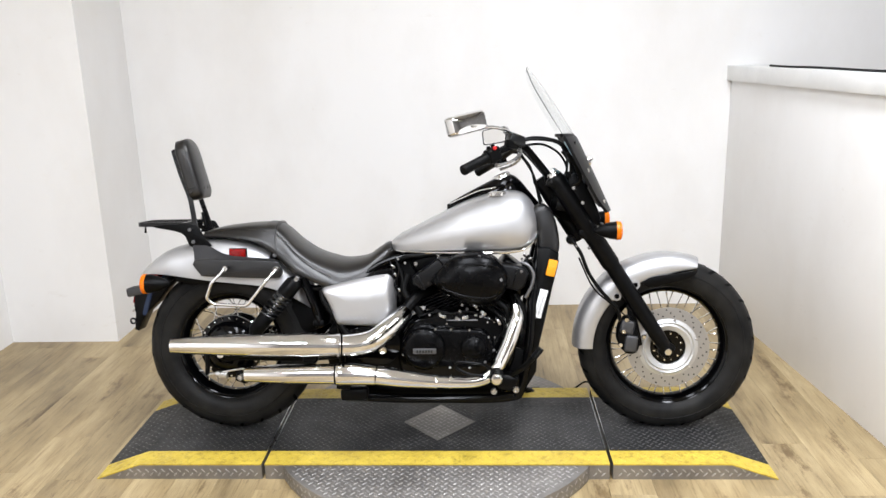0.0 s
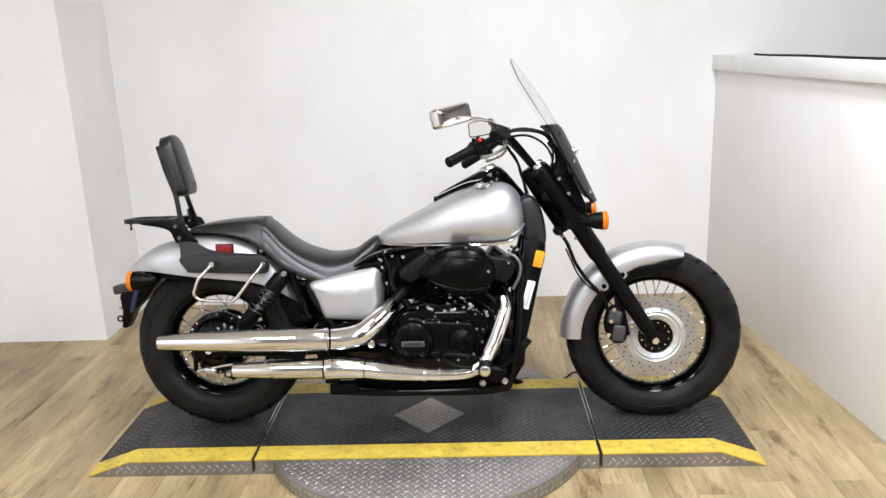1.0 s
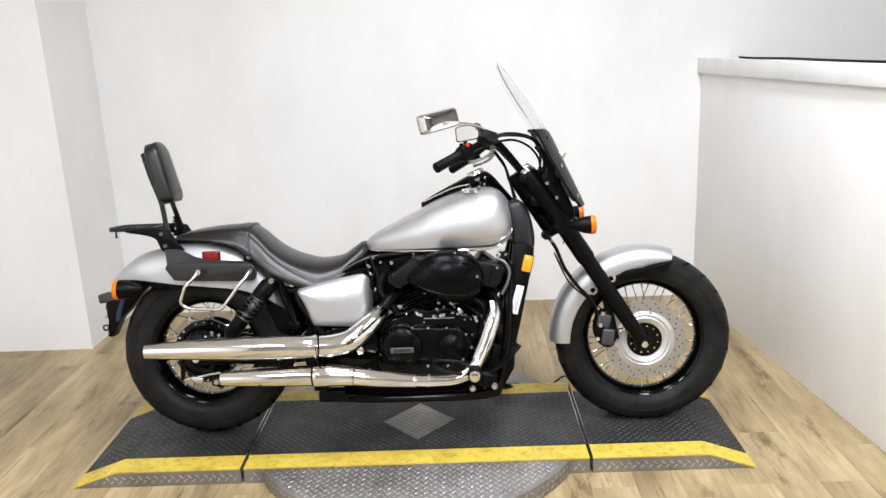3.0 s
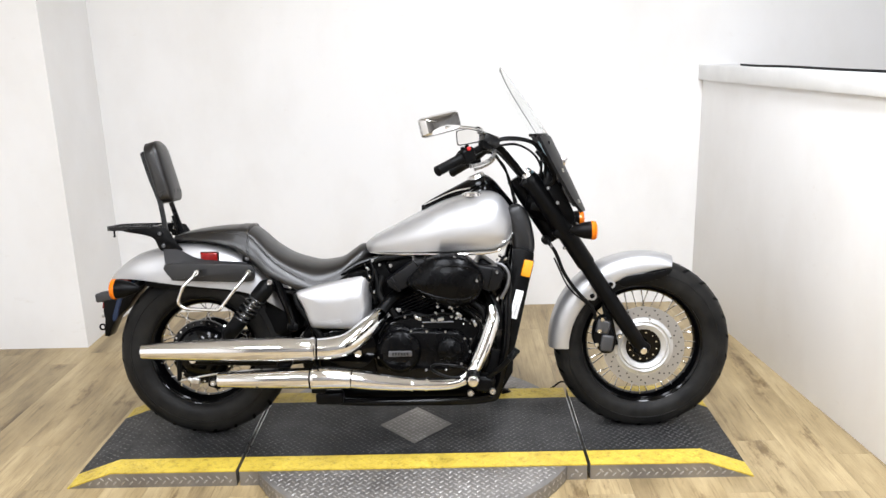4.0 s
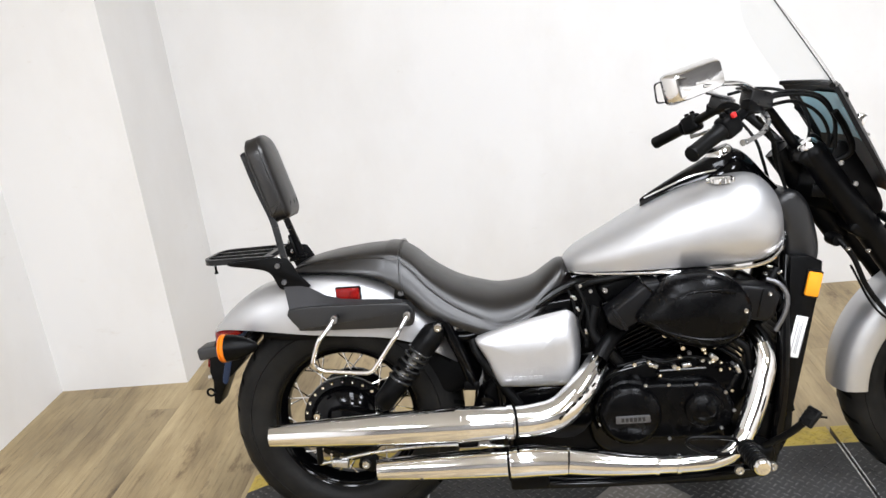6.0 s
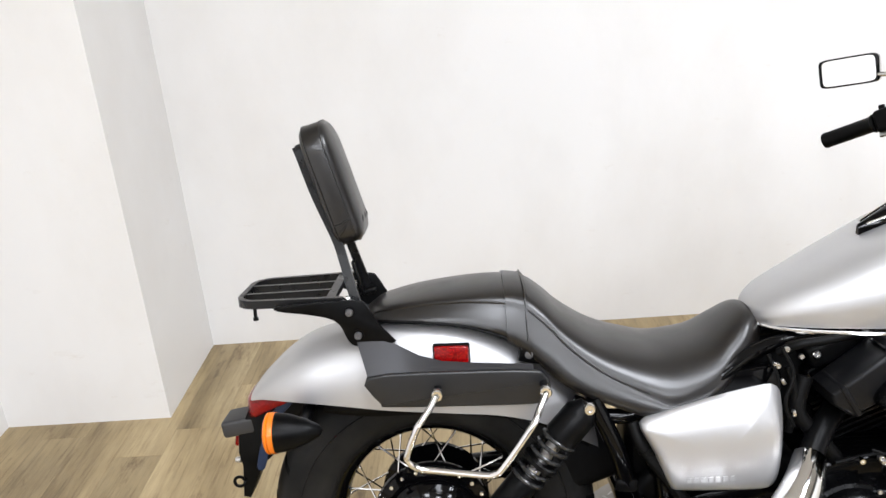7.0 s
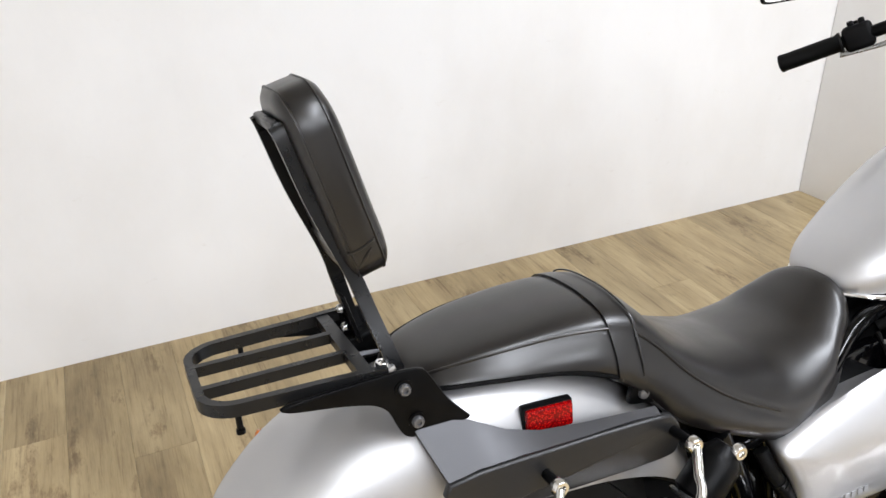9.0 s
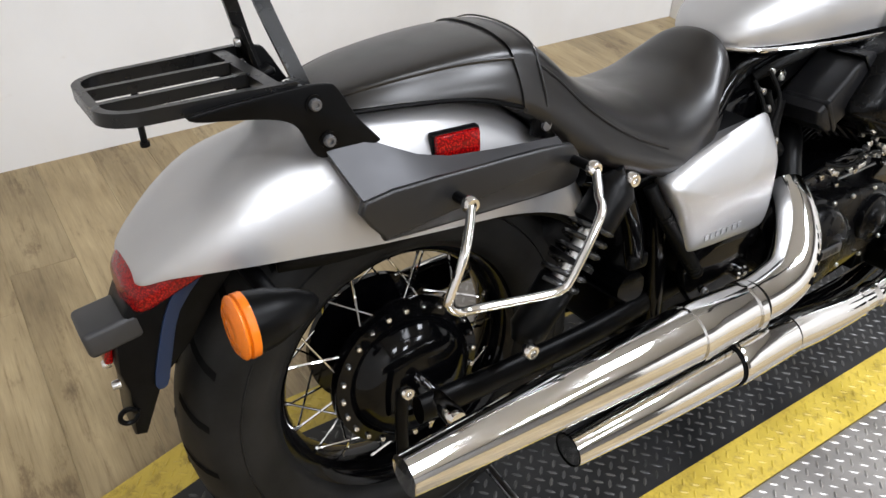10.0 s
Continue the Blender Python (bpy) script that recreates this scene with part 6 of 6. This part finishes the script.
part("shield", bar([(-0.222, Y2, 0.266), (-0.15, Y2, 0.256), (-0.07, Y2, 0.247), (-0.02, Y2 + 0.002, 0.243)], 0.04, 32, 2, radii=[0.0335, 0.0315, 0.0262, 0.0240]), CHROME, lo)
part("pipe", bar([(-0.03, Y2 + 0.002, 0.243), (0.05, Y2 + 0.006, 0.239), (0.12, Y2 + 0.014, 0.240), (0.165, Y2 + 0.026, 0.254), (0.20, Y2 + 0.045, 0.285), (0.228, Y2 + 0.065, 0.33)], 0.022, 24, 5, radii=[0.0215, 0.0215, 0.0215, 0.0225, 0.0235, 0.0235]), CHROME, lo)
part("heat_shield", bar([(0.205, Y2 + 0.048, 0.295), (0.232, Y2 + 0.066, 0.345), (0.252, Y2 + 0.082, 0.395), (0.267, Y2 + 0.096, 0.445), (0.262, Y2 + 0.115, 0.485)], 0.04, 24, 5, radii=[0.026, 0.0275, 0.0275, 0.0265, 0.022]), CHROME, ex, "chrome heat shield on the front pipe")
part("front_pipe", bar([(0.263, Y2 + 0.112, 0.478), (0.25, -0.12, 0.51), (0.235, -0.08, 0.53)], 0.02, 18), CHROME, ex)
for x in (-0.02, 0.03):
    part("clamp", bar([(x, Y2 + 0.004, 0.242), (x + 0.008, Y2 + 0.004, 0.2415)], 0.0255, 28, 1), CHROME, lo)
for x, y, z in ((-0.345, Y2, 0.222), (-0.46, Y1, 0.318)):
    part("mount", boxed((0.05, 0.05, 0.03), (x, y + 0.05, z), (0, 0, 0), 0.006), SATIN, ex)

# foot controls
for s in (-1, 1):
    peg = part("foot_peg", bar([(0.195, 0.20 * s, 0.262), (0.193, 0.30 * s, 0.272), (0.190, 0.40 * s, 0.285)], 0.018, 16, 3, 1.0, radii=[0.014, 0.020, 0.022]), HOSE, bike, "black rubber foot peg with a bright end")
    for k in range(6):
        c = Vector((0.1935 - 0.0007 * k, (0.275 + 0.02 * k) * s, 0.2695 + 0.0026 * k))
        part("peg_rib", bar([c, c + Vector((-0.0002, 0.008 * s, 0.001))], 0.0232, 16, 1), HOSE, peg)
    part("peg_end", turned([(0, 0.012 * s), (0.014, 0.011 * s), (0.019, 0.006 * s), (0.020, 0.0), (0, 0.0)], (0.190, 0.402 * s, 0.2855), 24), CHROME, peg)
    part("peg_bracket", boxed((0.075, 0.07, 0.06), (0.235, 0.19 * s, 0.222), (0, 10, 0), 0.016, 3), SATIN, peg)
    bolt_head("peg_bolt", (0.262, 0.226 * s, 0.20), 0.012, 0.010, peg, STEEL, side=s)
    bolt_head("peg_bolt", (0.185, 0.226 * s, 0.195), 0.012, 0.010, peg, STEEL, side=s)
part("brake_pedal", bar([(0.205, -0.20, 0.235), (0.16, -0.285, 0.30), (0.10, -0.30, 0.315), (0.06, -0.30, 0.315), (0.055, -0.30, 0.298), (0.10, -0.30, 0.275), (0.15, -0.29, 0.265)], 0.005, 8), SATIN, bike, "thin black brake pedal")
part("sump_guard", bar([(-0.36, -0.15, 0.148), (-0.1, -0.16, 0.146), (0.15, -0.16, 0.152), (0.255, -0.155, 0.165)], 0.011, 10), BLACK, bike)
part("guard_plate", boxed((0.10, 0.05, 0.045), (-0.32, -0.15, 0.165), (0, 0, 0), 0.01), SATIN, bike)

pedal = part("pedal_arm", bar([(0.235, -0.205, 0.235), (0.290, -0.255, 0.290), (0.322, -0.282, 0.332)], 0.010, 10, flat=0.6), SATIN, bike, "black rear brake pedal ahead of the foot peg")
part("pedal_pad", boxed((0.046, 0.050, 0.012), (0.332, -0.289, 0.345), (-6, -48, 12), 0.004, 3), HOSE, pedal, "black rubber pedal pad")
for k in range(4):
    rib = part("pad_rib", boxed((0.004, 0.044, 0.003), bevel=0.001), HOSE, pedal)
    rib.matrix_basis = pose(0.332, -0.289, 0.345, -6, -48, 12) @ pose(-0.016 + 0.0105 * k, 0, 0.0065)
# side stand on the far side
stand = part("side_stand", bar([(0.16, 0.13, 0.17), (0.24, 0.20, 0.12), (0.33, 0.275, 0.055), (0.345, 0.29, 0.046)], 0.012, 12), SATIN, bike, "black steel side stand with a flat foot")
part("stand_foot", boxed((0.085, 0.05, 0.008), (0.355, 0.300, 0.0445), (8, 0, 20), 0.003), SATIN, stand)

# ---- floor boards ----
base = part("floor", boxed((EAST - WEST, NORTH - SOUTH, 0.10), ((EAST + WEST) / 2, (NORTH + SOUTH) / 2, -0.0535), bevel=0.0), WOOD, None, "", 0)
tagged(base, "oak-look vinyl plank floor", "floor", kind="structure")
rng = random.Random(7)
PW, PL = 0.152, 1.22


def board_mesh(length):
    return boxed((PW - 0.0005, length - 0.0005, 0.004), bevel=0.0003, segs=1)


shared = {}
col = 0
x = WEST + PW / 2
while x < 1.95:
    y = NORTH - (0.2 + 0.61 * ((col * 0.618) % 1.0) + 0.2 * rng.random())
    top = NORTH
    while top > -2.3:
        length = round(top - y, 3)
        if length > 0.02:
            if length not in shared:
                ob = part("floor_board", board_mesh(length), WOOD, base, "", 0)
                shared[length] = ob.data
            else:
                ob = new("floor_board", shared[length])
                ob.parent = base
            ob.matrix_basis = pose(min(x, 99), (top + y) / 2, -0.002)
        top, y = y, y - PL
    x += PW
    col += 1
